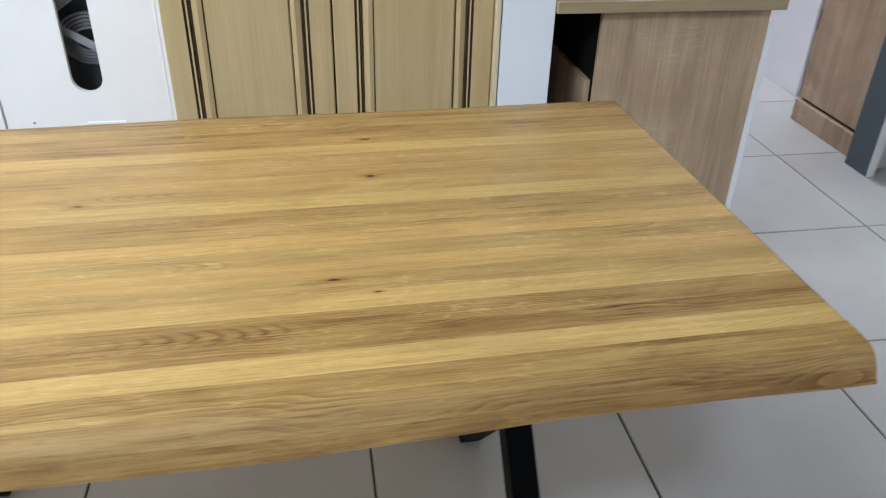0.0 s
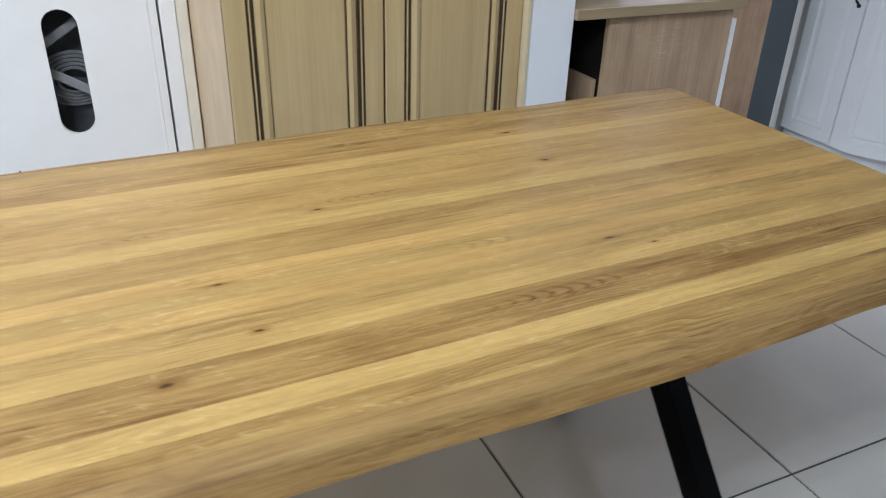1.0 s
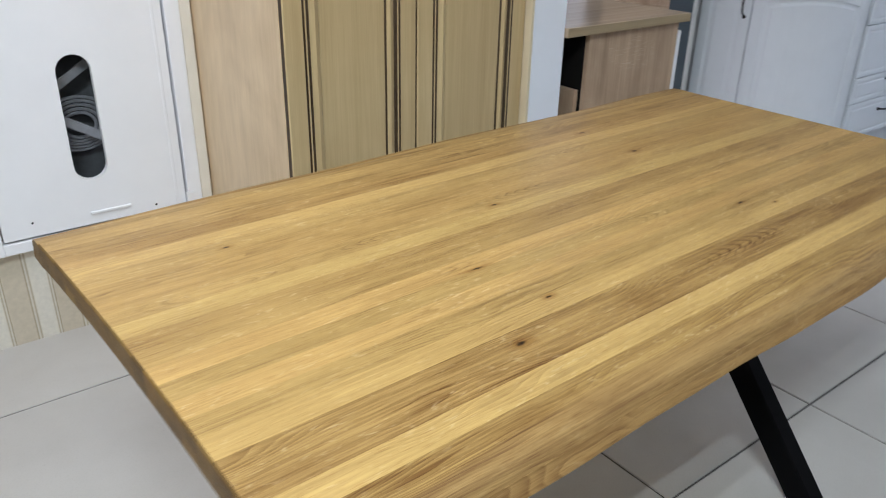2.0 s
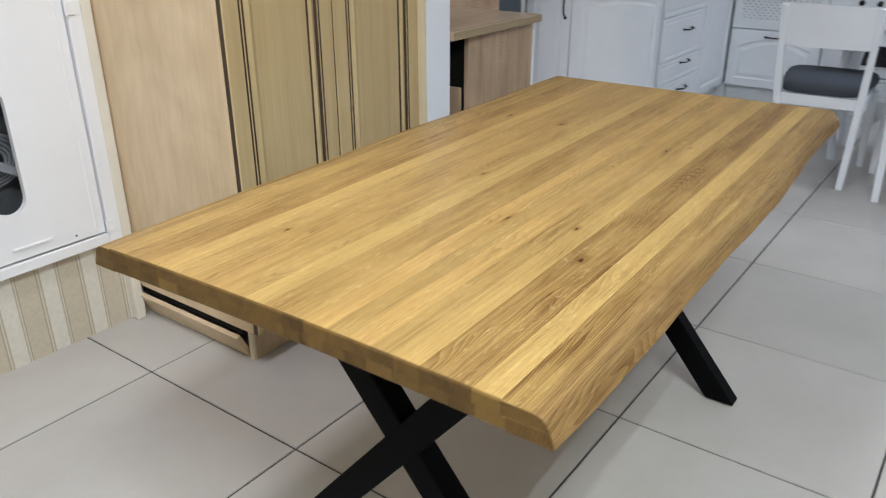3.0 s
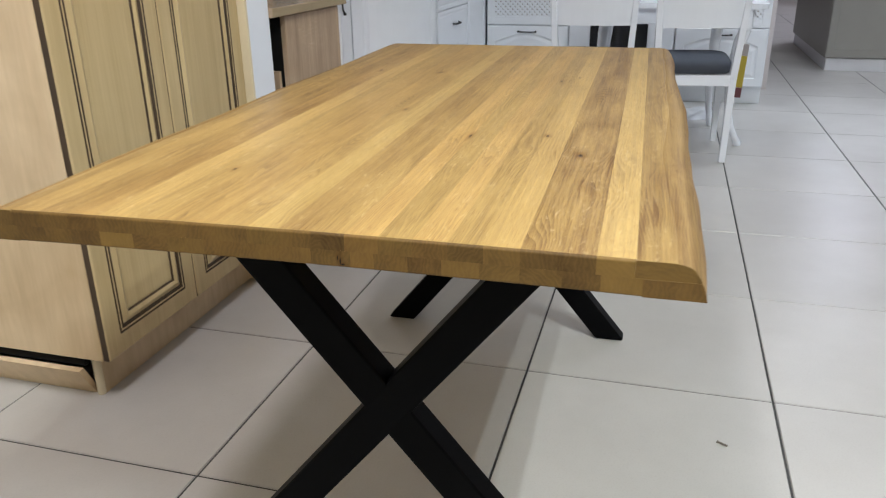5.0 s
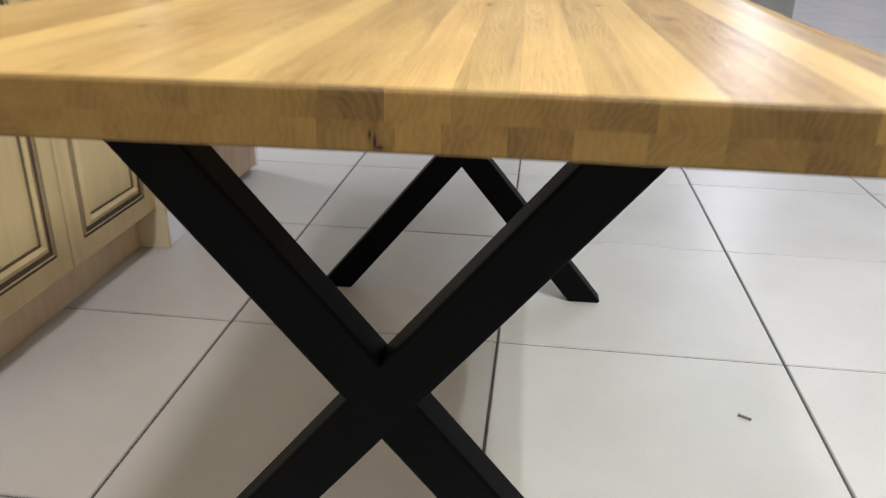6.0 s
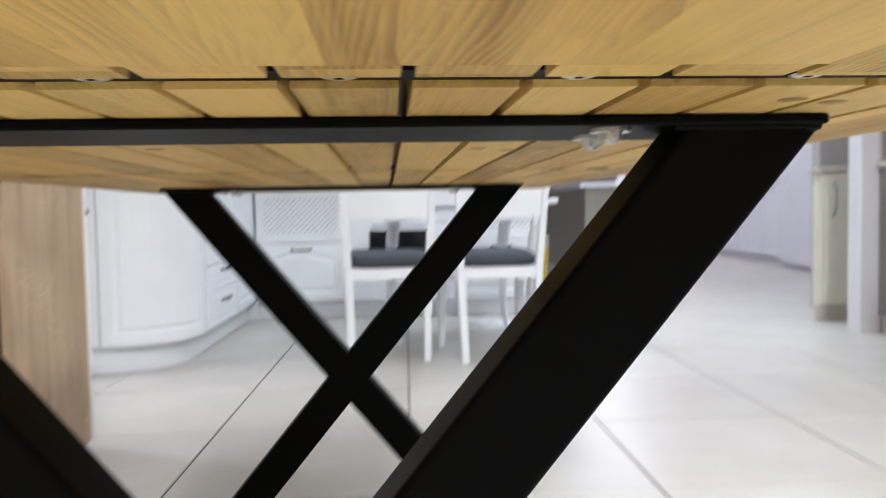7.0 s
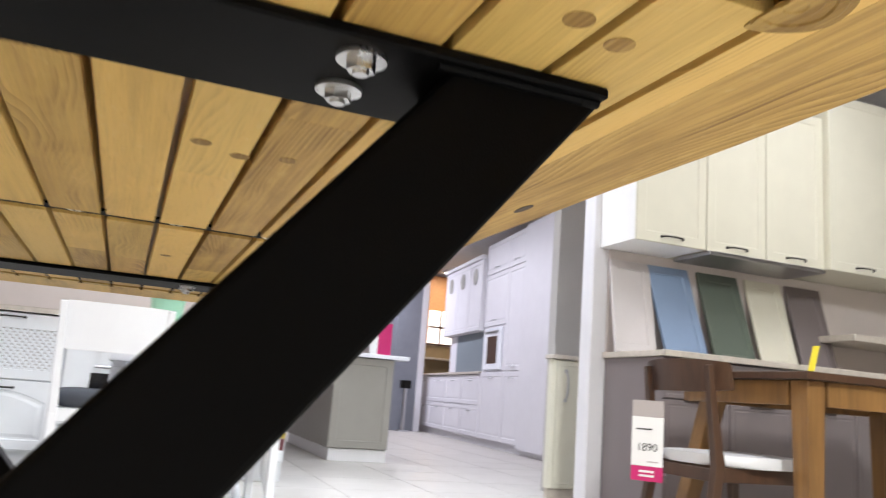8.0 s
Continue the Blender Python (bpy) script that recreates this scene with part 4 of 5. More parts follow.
def curved_front(z0, z1, offset):
    """A bowed door: frame, groove and raised panel follow the curve; the panel's head is arched."""
    bm = bmesh.new()
    prof_u = [0.0, 0.10, 0.115, 0.14, 0.165]
    us = prof_u + [0.165 + (0.835 - 0.165) * i / 9 for i in range(1, 9)] + [1 - q for q in prof_u[::-1]]
    hs = [0.0, 0.07, 0.078, 0.09, 0.105, 0.5, 0.80, 0.895, 0.91, 0.922, 0.93, 1.0]
    grid = []
    for v in hs:
        row = []
        for u in us:
            edge_u = min(u, 1 - u)
            arch_v = v
            if v >= 0.80 and v < 0.95 and 0.1 < u < 0.9:
                arch_v = v - 0.045 * (1 - math.sin(math.pi * (u - 0.1) / 0.8))
            d = 0.0
            groove_u = 0.10 < edge_u < 0.15 and 0.07 < v < 0.93
            groove_v = (0.07 < v < 0.095 or 0.905 < v < 0.925) and edge_u > 0.10
            if groove_u or groove_v:
                d = -0.006
            a = math.pi / 2 * u
            c, rx, ry = (2.565, 2.215), 0.335 + offset + d, 0.33 + offset + d
            row.append(bm.verts.new((c[0] - rx * math.cos(a), c[1] - ry * math.sin(a), z0 + (z1 - z0) * arch_v)))
        grid.append(row)
    for r0, r1 in zip(grid, grid[1:]):
        for k in range(len(r0) - 1):
            bm.faces.new((r0[k], r0[k + 1], r1[k + 1], r1[k]))
    return bm


bm = slab(bmesh.new(), curve_pts(0.0) + [(2.62, 1.885), (2.62, 2.5), (2.23, 2.5)], 0.118, KZ - 0.005)
part("carcass", bm, WHITE_FILM, end_unit)
part("curved_door", curved_front(0.122, KZ - 0.012, 0.02), WHITE_FILM, end_unit, "bowed white door with an arched panel", smooth=False)
door = part("door", front(bmesh.new(), 0.27, 0.735, WK, to_minus_x(2.492, 0.122, 2.212), 0.017, arch=0.03), WHITE_FILM, end_unit)
iron_handle(door, (2.21, 2.252, 0.70), (2.21, 2.252, 0.82), (-0.028, 0, 0))
part("plinth", slab(bmesh.new(), [(x + 0.02, y + 0.045) for x, y in curve_pts(0)] + [(2.62, 1.93), (2.62, 2.5), (2.25, 2.5)], 0.0, 0.115), WHITE_FILM, end_unit)
part("worktop", slab(bmesh.new(), [(2.2, 2.515)] + curve_pts(0.04) + [(2.62, 1.85), (2.62, 2.515)], KZ, KZ + 0.03, 0.004), STONE, end_unit)

drawers = thing("drawer_unit", (2.96, 2.2, 0), 0, "white base unit with a stack of drawers", "cabinet")
part("carcass", boxes((2.623, 3.30, KF_N + 0.002, 2.5, 0.118, KZ - 0.005), bevel=0.001), WHITE_FILM, drawers)
for z0, z1 in ((0.122, 0.302), (0.306, 0.430), (0.434, 0.676), (0.680, 0.858)):
    dr = part("drawer_front", front(bmesh.new(), 0.668, z1 - z0, FLAT, to_minus_y(2.627, z0, KF_N - 0.017), 0.017), WHITE_FILM, drawers)
    zc = (z0 + z1) / 2 + 0.03
    iron_handle(dr, (2.94, KF_N - 0.017, zc), (3.07, KF_N - 0.017, zc), (0, -0.028, 0))
part("plinth", boxes((2.623, 3.87, 1.930, 1.946, 0.0, 0.115), bevel=0.001), WHITE_FILM, drawers)

corner_unit = thing("corner_unit", (3.6, 2.2, 0), 0, "white corner base unit with an arched panel door", "cabinet")
part("carcass", boxes((3.303, 4.45, KF_N + 0.002, 2.5, 0.118, KZ - 0.005), bevel=0.001), WHITE_FILM, corner_unit)
part("door", front(bmesh.new(), 0.51, 0.735, WK, to_minus_y(3.308, 0.122, KF_N - 0.017), 0.017, arch=0.04), WHITE_FILM, corner_unit)
part("plinth", boxes((3.872, 3.92, 1.864, 1.946, 0.0, 0.115), bevel=0.001), WHITE_FILM, corner_unit)
solo("kitchen_worktop", slab(bmesh.new(), [(2.622, 1.85), (3.81, 1.85), (3.81, -0.02), (4.46, -0.02), (4.46, 2.515), (2.622, 2.515)], KZ, KZ + 0.03, 0.003), STONE, "thin beige worktop on the white kitchen", "worktop")


def lattice_unit(y0, y1):
    u = thing("lattice_unit", (4.15, (y0 + y1) / 2, 0), 0, "white base unit with a lattice front above an arched door", "cabinet", "kitchen lattice units")
    part("carcass", boxes((KF_E + 0.002, 4.45, y0, y1, 0.118, KZ - 0.005), bevel=0.001), WHITE_FILM, u)
    w = y1 - y0 - 0.008
    low = part("door", front(bmesh.new(), w, 0.370, WK, to_minus_x(y1 - 0.004, 0.122, KF_E - 0.017), 0.017, arch=0.06), WHITE_FILM, u)
    iron_handle(low, (KF_E - 0.017, (y0 + y1) / 2 - 0.06, 0.452), (KF_E - 0.017, (y0 + y1) / 2 + 0.06, 0.452), (-0.026, 0, 0))
    # upper front: a frame with an opening filled by crossing slats
    bm = bmesh.new()
    za, zb, xa = 0.500, 0.858, KF_E - 0.017
    for spec in ((xa, xa + 0.017, y0 + 0.004, y0 + 0.052, za, zb), (xa, xa + 0.017, y1 - 0.052, y1 - 0.004, za, zb), (xa, xa + 0.017, y0 + 0.052, y1 - 0.052, za, 0.552), (xa, xa + 0.017, y0 + 0.052, y1 - 0.052, 0.775, zb)):
        box(bm, *spec, bevel=0.0015)
    up = part("lattice_front", bm, WHITE_FILM, u)
    iron_handle(up, (xa, (y0 + y1) / 2 - 0.06, 0.838), (xa, (y0 + y1) / 2 + 0.06, 0.838), (-0.026, 0, 0))
    bm = bmesh.new()
    ya, yb, z0, z1 = y0 + 0.05, y1 - 0.05, 0.55, 0.777
    step, width = 0.034, 0.016
    for sg, x in ((1, xa + 0.006), (-1, xa + 0.010)):
        k = -40
        while k < 60:
            # line y = ya + k*step + sg*(z - z0), clipped to the opening
            pts = []
            c = ya + k * step
            lo = max(z0, min(z0 + sg * (ya - c), z0 + sg * (yb - c)))
            hi = min(z1, max(z0 + sg * (ya - c), z0 + sg * (yb - c)))
            if hi - lo > 0.004:
                a, b = (x, c + sg * (lo - z0), lo), (x, c + sg * (hi - z0), hi)
                beam(bm, a, b, width, 0.004, side=(1, 0, 0))
            k += 1
    part("lattice", bm, WHITE_FILM, up, "crossed white lattice slats")
    part("lattice_back", boxes((KF_E - 0.0005, KF_E + 0.0015, ya, yb, z0, z1), bevel=0), CARD_GREY, up)
    part("plinth", boxes((3.905, 3.92, y0, y1, 0.0, 0.115), bevel=0.001), WHITE_FILM, u)
    return u


lattice_unit(1.29, 1.862)
lattice_unit(0.0, 0.58)
oven = thing("oven_unit", (4.15, 0.935, 0), 0, "white oven housing with a black glass built-in oven", "oven")
part("carcass", boxes((KF_E + 0.002, 4.45, 0.584, 1.286, 0.118, KZ - 0.005), bevel=0.001), WHITE_FILM, oven)
body = part("oven_front", boxes((KF_E - 0.02, KF_E + 0.0015, 0.592, 1.278, 0.27, 0.858), bevel=0.003, seg=2), WHITE_FILM, oven, "white oven front panel")
part("oven_window", boxes((KF_E - 0.026, KF_E - 0.0205, 0.76, 1.14, 0.335, 0.565), bevel=0.002), BLACK_GLASS, body, "black glass oven window")
bm = bmesh.new()
rod(bm, (KF_E - 0.055, 0.78, 0.60), (KF_E - 0.055, 1.12, 0.60), 0.008, sides=12)
for y in (0.81, 1.09):
    rod(bm, (KF_E - 0.055, y, 0.60), (KF_E - 0.019, y, 0.60), 0.006, sides=10)
part("oven_handle", bm, SILVER, body, smooth=True)
for y in (0.80, 0.90, 1.01, 1.11):
    bm = bmesh.new()
    rod(bm, (KF_E - 0.02, y, 0.70), (KF_E - 0.042, y, 0.70), 0.018, 0.015, 18)
    part("knob", bm, BLACK_GLASS, body)
part("display", boxes((KF_E - 0.0235, KF_E - 0.0205, 0.79, 1.10, 0.775, 0.825), bevel=0.001), BLACK_GLASS, body, "dark oven display")
part("drawer_front", front(bmesh.new(), 0.69, 0.14, FLAT, to_minus_x(1.282, 0.122, KF_E - 0.017), 0.017), WHITE_FILM, oven)
part("plinth", boxes((3.905, 3.92, 0.584, 1.286, 0.0, 0.115), bevel=0.001), WHITE_FILM, oven)
bm = bmesh.new()
rod(bm, (3.98, 0.78, KZ + 0.03), (3.98, 0.78, KZ + 0.16), 0.085, 0.10, 28)
rod(bm, (3.98, 0.78, KZ + 0.16), (3.98, 0.78, KZ + 0.166), 0.104, 0.104, 28)
solo("mint_canister", bm, MINT, "mint green plastic canister on the worktop", "canister", smooth=False)


# ---- white chairs ----
def white_chair():
    """Seat towards +x, back at x = 0, across y."""
    c = thing("dining_chair", (0, 0, 0), 0, "white-painted wooden chair with a slate-grey padded seat", "chair", "white chairs at the kitchen")
    for sg in (1, -1):
        bm = bmesh.new()
        beam(bm, (0.0, sg * 0.168, 0.0), (0.035, sg * 0.180, 0.42), 0.030, 0.034, side=(1, 0, 0), wide2=0.034, deep2=0.042)
        beam(bm, (0.035, sg * 0.180, 0.40), (-0.045, sg * 0.200, 0.835), 0.034, 0.042, side=(1, 0, 0), wide2=0.026, deep2=0.024)
        part("back_leg", bm, WHITE_GLOSS, c, world=False)
        bm = beam(bmesh.new(), (0.42, sg * 0.195, 0.40), (0.455, sg * 0.20, 0.0), 0.042, 0.042, side=(1, 0, 0), wide2=0.026, deep2=0.026)
        part("front_leg", bm, WHITE_GLOSS, c, world=False)
        part("side_rail", boxes((0.05, 0.41, sg * 0.19 - 0.011, sg * 0.19 + 0.011, 0.365, 0.425), bevel=0.002), WHITE_GLOSS, c, world=False)
    part("back_rail", boxes((0.018, 0.046, -0.168, 0.168, 0.372, 0.425), bevel=0.003), WHITE_GLOSS, c, world=False)
    part("front_rail", boxes((0.41, 0.432, -0.18, 0.18, 0.365, 0.425), bevel=0.003), WHITE_GLOSS, c, world=False)
    # cushion: a soft pad, fullest at half height
    bm = bmesh.new()
    rings = []
    for z, grow in ((0.428, 0.90), (0.431, 0.965), (0.440, 1.0), (0.455, 1.012), (0.470, 1.0), (0.483, 0.955), (0.491, 0.88), (0.497, 0.72), (0.500, 0.45)):
        ring = []
        for q in range(44):
            a = math.tau * q / 44
            ex, ey = math.copysign(abs(math.cos(a)) ** 0.36, math.cos(a)), math.copysign(abs(math.sin(a)) ** 0.36, math.sin(a))
            x = 0.238 + 0.226 * ex * grow
            half = 0.176 + 0.042 * (x - 0.015) / 0.445
            ring.append(bm.verts.new((x, half * ey * grow, z + 0.004 * (1 - ex * ex))))
        rings.append(ring)
    for a, b in zip(rings, rings[1:]):
        for k in range(44):
            bm.faces.new((a[k], a[(k + 1) % 44], b[(k + 1) % 44], b[k]))
    bm.faces.new(rings[0][::-1]), bm.faces.new(rings[-1])
    part("seat", bm, CUSHION, c, "slate-grey padded seat", world=False, smooth=True)
    # bowed back panel
    bm = bmesh.new()
    n = 12
    rows = []
    for i in range(n + 1):
        s = i / n * 2 - 1
        bow = -0.022 * (1 - s * s)
        rows.append([bm.verts.new((x0 + bow, s * 0.186, z)) for x0, z in ((-0.012, 0.650), (-0.042, 0.838), (-0.026, 0.838), (0.004, 0.650))])
    for a, b in zip(rows, rows[1:]):
        for k in range(4):
            bm.faces.new((a[k], b[k], b[(k + 1) % 4], a[(k + 1) % 4]))
    bm.faces.new(rows[0]), bm.faces.new(rows[-1][::-1])
    part("back_panel", bm, WHITE_GLOSS, c, "broad curved white top rail", world=False)
    return c


chair = white_chair()
chair.matrix_world = pose(2.285, 0.483, 0, 0, 0, 7)
copy_thing(chair, pose(2.335, 0.985, 0, 0, 0, 3))
tag = thing("chair_price_tag", (2.44, 0.270, 0.0), -28, "yellow and brown price card hung on a white chair", "price tag")


def hung(z0, z1, x=0.0):
    """One band of the hanging card, which leans with its string."""
    bm = boxes((-0.0015, 0.0015, -0.028, 0.028, z0, z1), bevel=0.0004)
    for v in bm.verts:
        v.co.y += 0.05 * (0.5 - v.co.z)
        v.co.x += x
    return bm


part("header", hung(0.505, 0.560), CARD_GREY, tag, world=False)
part("card", hung(0.350, 0.504), MUSTARD, tag, world=False)
part("footer", hung(0.300, 0.349), MAROON, tag, "dark red-brown foot of the card", world=False)
part("string", rod(bmesh.new(), (0, 0, 0.555), (-0.01, 0.012, 0.66), 0.0012, sides=6), INK, tag, world=False)

# ---- white table behind the chairs ----
wtab = thing("white_dining_table", (2.62, 0.15, 0), 0, "white-painted dining table with curved cabriole legs", "table")
TL, TW = 0.92, 0.66
corner = 0.05
outline = [(cx + corner * math.cos(a0 + math.pi / 2 * i / 5), cy + corner * math.sin(a0 + math.pi / 2 * i / 5)) for cx, cy, a0 in ((TW - corner, TL - corner, 0), (corner, TL - corner, math.pi / 2), (corner, corner, math.pi), (TW - corner, corner, math.pi * 1.5)) for i in range(6)]
part("tabletop", slab(bmesh.new(), outline, 0.708, 0.735, 0.005), WHITE_GLOSS, wtab, world=False)
for x0, x1, y0, y1 in ((0.05, 0.07, 0.131, TL - 0.06), (TW - 0.09, TW - 0.07, 0.232, TL - 0.132), (0.092, TW - 0.10, 0.055, 0.075), (0.07, TW - 0.132, TL - 0.08, TL - 0.06)):
    part("apron", boxes((x0, x1, y0, y1, 0.625, 0.707), bevel=0.003), WHITE_GLOSS, wtab, world=False)
for lx, ly, ox, oy in ((0.06, 0.10, -0.3, 1.3), (0.25, TL - 0.10, 0.7, 0.5), (TW - 0.10, 0.20, 0.7, 0.5), (TW - 0.10, TL - 0.10, 0.7, 0.7)):
    bm = boxes((lx - 0.03, lx + 0.03, ly - 0.03, ly + 0.03, 0.60, 0.707), bevel=0.004, seg=2)
    prof = ((0.60, 0.0, 0.032), (0.55, 0.012, 0.032), (0.47, 0.022, 0.029), (0.38, 0.028, 0.025), (0.28, 0.032, 0.022), (0.18, 0.026, 0.020), (0.10, 0.010, 0.019), (0.05, -0.008, 0.020), (0.02, -0.022, 0.022), (0.0, -0.024, 0.021))
    rings = []
    for z, out, r in prof:
        rings.append([bm.verts.new((lx + ox * out + r * math.cos(math.tau * k / 12), ly + oy * out + r * math.sin(math.tau * k / 12), z)) for k in range(12)])
    for a, b in zip(rings, rings[1:]):
        for k in range(12):
            bm.faces.new((a[k], a[(k + 1) % 12], b[(k + 1) % 12], b[k]))
    bm.faces.new(rings[0]), bm.faces.new(rings[-1][::-1])
    part("leg", bm, WHITE_GLOSS, wtab, "curved white cabriole leg", world=False, smooth=True)

# a crumpled white wrapping sheet under the table
bm = bmesh.new()
NX, NY = 14, 22
pts = []
for i in range(NX + 1):
    row = []
    for j in range(NY + 1):
        a, b = i / NX, j / NY
        e = min(1.0, min(a, 1 - a, b, 1 - b) * 6)
        fold = 0.012 + 0.030 * abs(noise.noise((a * 2.2 + 3, b * 3.1, 0.4))) + 0.016 * abs(math.sin(a * 4 + b * 5))
        row.append(bm.verts.new((3.28 + 0.30 * a + 0.02 * math.sin(b * 9), 0.32 + 0.31 * b, 0.002 + fold * e)))
    pts.append(row)
for i in range(NX):
    for j in range(NY):
        bm.faces.new((pts[i][j], pts[i + 1][j], pts[i + 1][j + 1], pts[i][j + 1]))
under = [[bm.verts.new((v.co.x, v.co.y, max(0.0, v.co.z - 0.002))) for v in row] for row in pts]
for i in range(NX):
    for j in range(NY):
        bm.faces.new((under[i][j], under[i][j + 1], under[i + 1][j + 1], under[i + 1][j]))
rim = [(i, 0) for i in range(NX)] + [(NX, j) for j in range(NY)] + [(i, NY) for i in range(NX, 0, -1)] + [(0, j) for j in range(NY, 0, -1)]
for (a, b), (c, d) in zip(rim, rim[1:] + rim[:1]):
    bm.faces.new((pts[a][b], under[a][b], under[c][d], pts[c][d]))
solo("wrapping_sheet", bm, paint("crumpled_film", (0.50, 0.50, 0.50), 0.3, 0.1, scale=18.0), "crumpled white wrapping sheet lying on the tiles", "wrapping", smooth=True)

# ---- greige island ----
isle = thing("kitchen_island", (6.3, -0.87, 0), 0, "greige kitchen island with a white worktop and plinth", "island")
part("carcass", boxes((5.49, 7.45, -1.16, -0.64, 0.105, 0.868), bevel=0.002), GREIGE, isle)
part("end_panel", front(bmesh.new(), 0.515, 0.755, [(0, -0.003), (0.003, 0), (0.06, 0), (0.063, -0.006), (0.12, -0.006)], to_minus_x(-0.642, 0.11, 5.472), 0.016), GREIGE, isle)
part("plinth", boxes((5.50, 7.4, -1.155, -0.655, 0.0, 0.10), bevel=0.002), WHITE, isle)
part("worktop", boxes((5.43, 7.50, -1.28, -0.59, 0.870, 0.905), bevel=0.004, seg=2), WHITE_GLOSS, isle, "white worktop")
stand = thing("island_sign", (5.55, -1.0, 0.905), 0, "magenta and white standing sign on the island", "sign")
part("board", boxes((5.50, 5.51, -1.12, -1.00, 0.906, 1.18), bevel=0.001), MAGENTA, stand)
part("border", boxes((5.498, 5.512, -0.998, -0.93, 0.906, 1.18), bevel=0.001), CARD, stand)
slate = thing("slate_column", (11.75, -3.3, 0), 0, "slate-grey boxed column with a white edge board", "column")
part("shaft", boxes((11.6, 11.95, -3.475, -3.05, 0, 2.6), bevel=0.004), paint("slate_paint", (0.20, 0.21, 0.245), 0.5), slate)
part("edge_board", boxes((11.59, 11.95, -3.585, -3.478, 0, 2.6), bevel=0.004), FAR_WHITE, slate, "white edge board")

# ---- far white kitchen, set askew ----
FK = pose(6.189, -3.202, 0, 0, 0, -5.3)


def askew(bm):
    bm.transform(FK)
    return bm


def far_front(parent, s0, s1, z0, z1, handle=None, profile=FLAT, y=0.0, name="door"):
    f = part(name, askew(front(bmesh.new(), s1 - s0 - 0.006, z1 - z0 - 0.006, profile, lambda a, b, d: (s1 - 0.003 - a, y + d, z0 + 0.003 + b), 0.016)), FAR_WHITE, parent)
    if handle:
        part("handle", askew(bow_handle(bmesh.new(), (handle[0] - 0.07, y, handle[1]), (handle[0] + 0.07, y, handle[1]), (0, 0.03, 0), 0.006)), SILVER, f)
    return f


far = thing("tall_end_housing", (6.7, -3.5, 0), 0, "tall white end housing of the far kitchen", "cabinet")
part("side_panel", askew(boxes((0.12, 0.16, -0.62, 0.04, 0.0, 2.75), bevel=0.002)), FAR_WHITE, far)
part("front_panel", askew(boxes((0.162, 1.15, -0.62, 0.02, 0.06, 2.75), bevel=0.002)), FAR_WHITE, far)
part("plinth", askew(boxes((0.162, 1.15, -0.58, -0.03, 0.0, 0.058), bevel=0.001)), FAR_WHITE, far)
for i, (s0, s1) in enumerate(((1.16, 1.772), (1.776, 2.68))):
    if i == 1:
        hi = thing("oven_tower", (8.3, -3.7, 0), 0, "tall white oven tower with a built-in oven", "cabinet")
    else:
        hi = thing("tall_unit", (7.6, -3.6, 0), 0, "tall white larder unit with plain doors", "cabinet")
    part("carcass", askew(boxes((s0, s1, -0.6, -0.017, 0.1, 2.75), bevel=0.002)), FAR_WHITE, hi)
    part("plinth", askew(boxes((s0, s1, -0.58, -0.05, 0.0, 0.098), bevel=0.001)), FAR_WHITE, hi)
    m = (s0 + s1) / 2
    far_front(hi, s0, s1, 0.1, 0.97, (m, 0.89), RAISED)
    if i == 1:
        ov = part("oven", askew(boxes((s0 + 0.1, s1 - 0.1, -0.016, 0.012, 1.0, 1.55), bevel=0.004)), WHITE_GLOSS, hi, "white oven front")
        part("oven_window", askew(boxes((s0 + 0.26, s1 - 0.26, 0.0125, 0.016, 1.08, 1.44), bevel=0.002)), WALNUT, ov, "dark oven window")
        part("oven_handle", askew(boxes((s0 + 0.2, s1 - 0.2, 0.0125, 0.04, 1.49, 1.51), bevel=0.002)), SILVER, ov, "steel oven handle")
        far_front(hi, s0, s1, 1.58, 2.30, (m, 1.66), RAISED)
    else:
        far_front(hi, s0, s1, 0.98, 2.30, (m, 1.04), RAISED)
    far_front(hi, s0, s1, 2.305, 2.74, (m, 2.38), RAISED)
for i in range(4):
    s0 = 2.69 + 0.868 * i
    lo = thing("base_unit", (8.9 + 0.86 * i, -3.8, 0), 0, "white base unit with two wide drawers", "cabinet", "far kitchen base units")
    part("carcass", askew(boxes((s0, s0 + 0.864, -0.6, -0.017, 0.1, 0.95), bevel=0.002)), FAR_WHITE, lo)
    part("plinth", askew(boxes((s0, s0 + 0.864, -0.58, -0.05, 0.0, 0.098), bevel=0.001)), FAR_WHITE, lo)
    far_front(lo, s0, s0 + 0.864, 0.1, 0.52, (s0 + 0.43, 0.44), RAISED, name="drawer_front")
    far_front(lo, s0, s0 + 0.864, 0.525, 0.95, (s0 + 0.43, 0.86), RAISED, name="drawer_front")
solo("far_worktop", askew(boxes((2.69, 6.17, -0.62, 0.03, 0.952, 0.985), bevel=0.003)), STONE, "brown-beige worktop of the far kitchen", "worktop")
s0 = 2.70
wu = thing("wall_unit", (9.7, -3.8, 0), 0, "white wall unit with three porthole-trimmed doors", "cabinet")
part("carcass", askew(boxes((s0, s0 + 1.86, -0.6, 0.038, 1.55, 2.56), bevel=0.002)), FAR_WHITE, wu)
part("cornice", askew(boxes((s0 - 0.01, s0 + 1.88, -0.6, 0.085, 2.562, 2.62), bevel=0.006)), FAR_WHITE, wu)
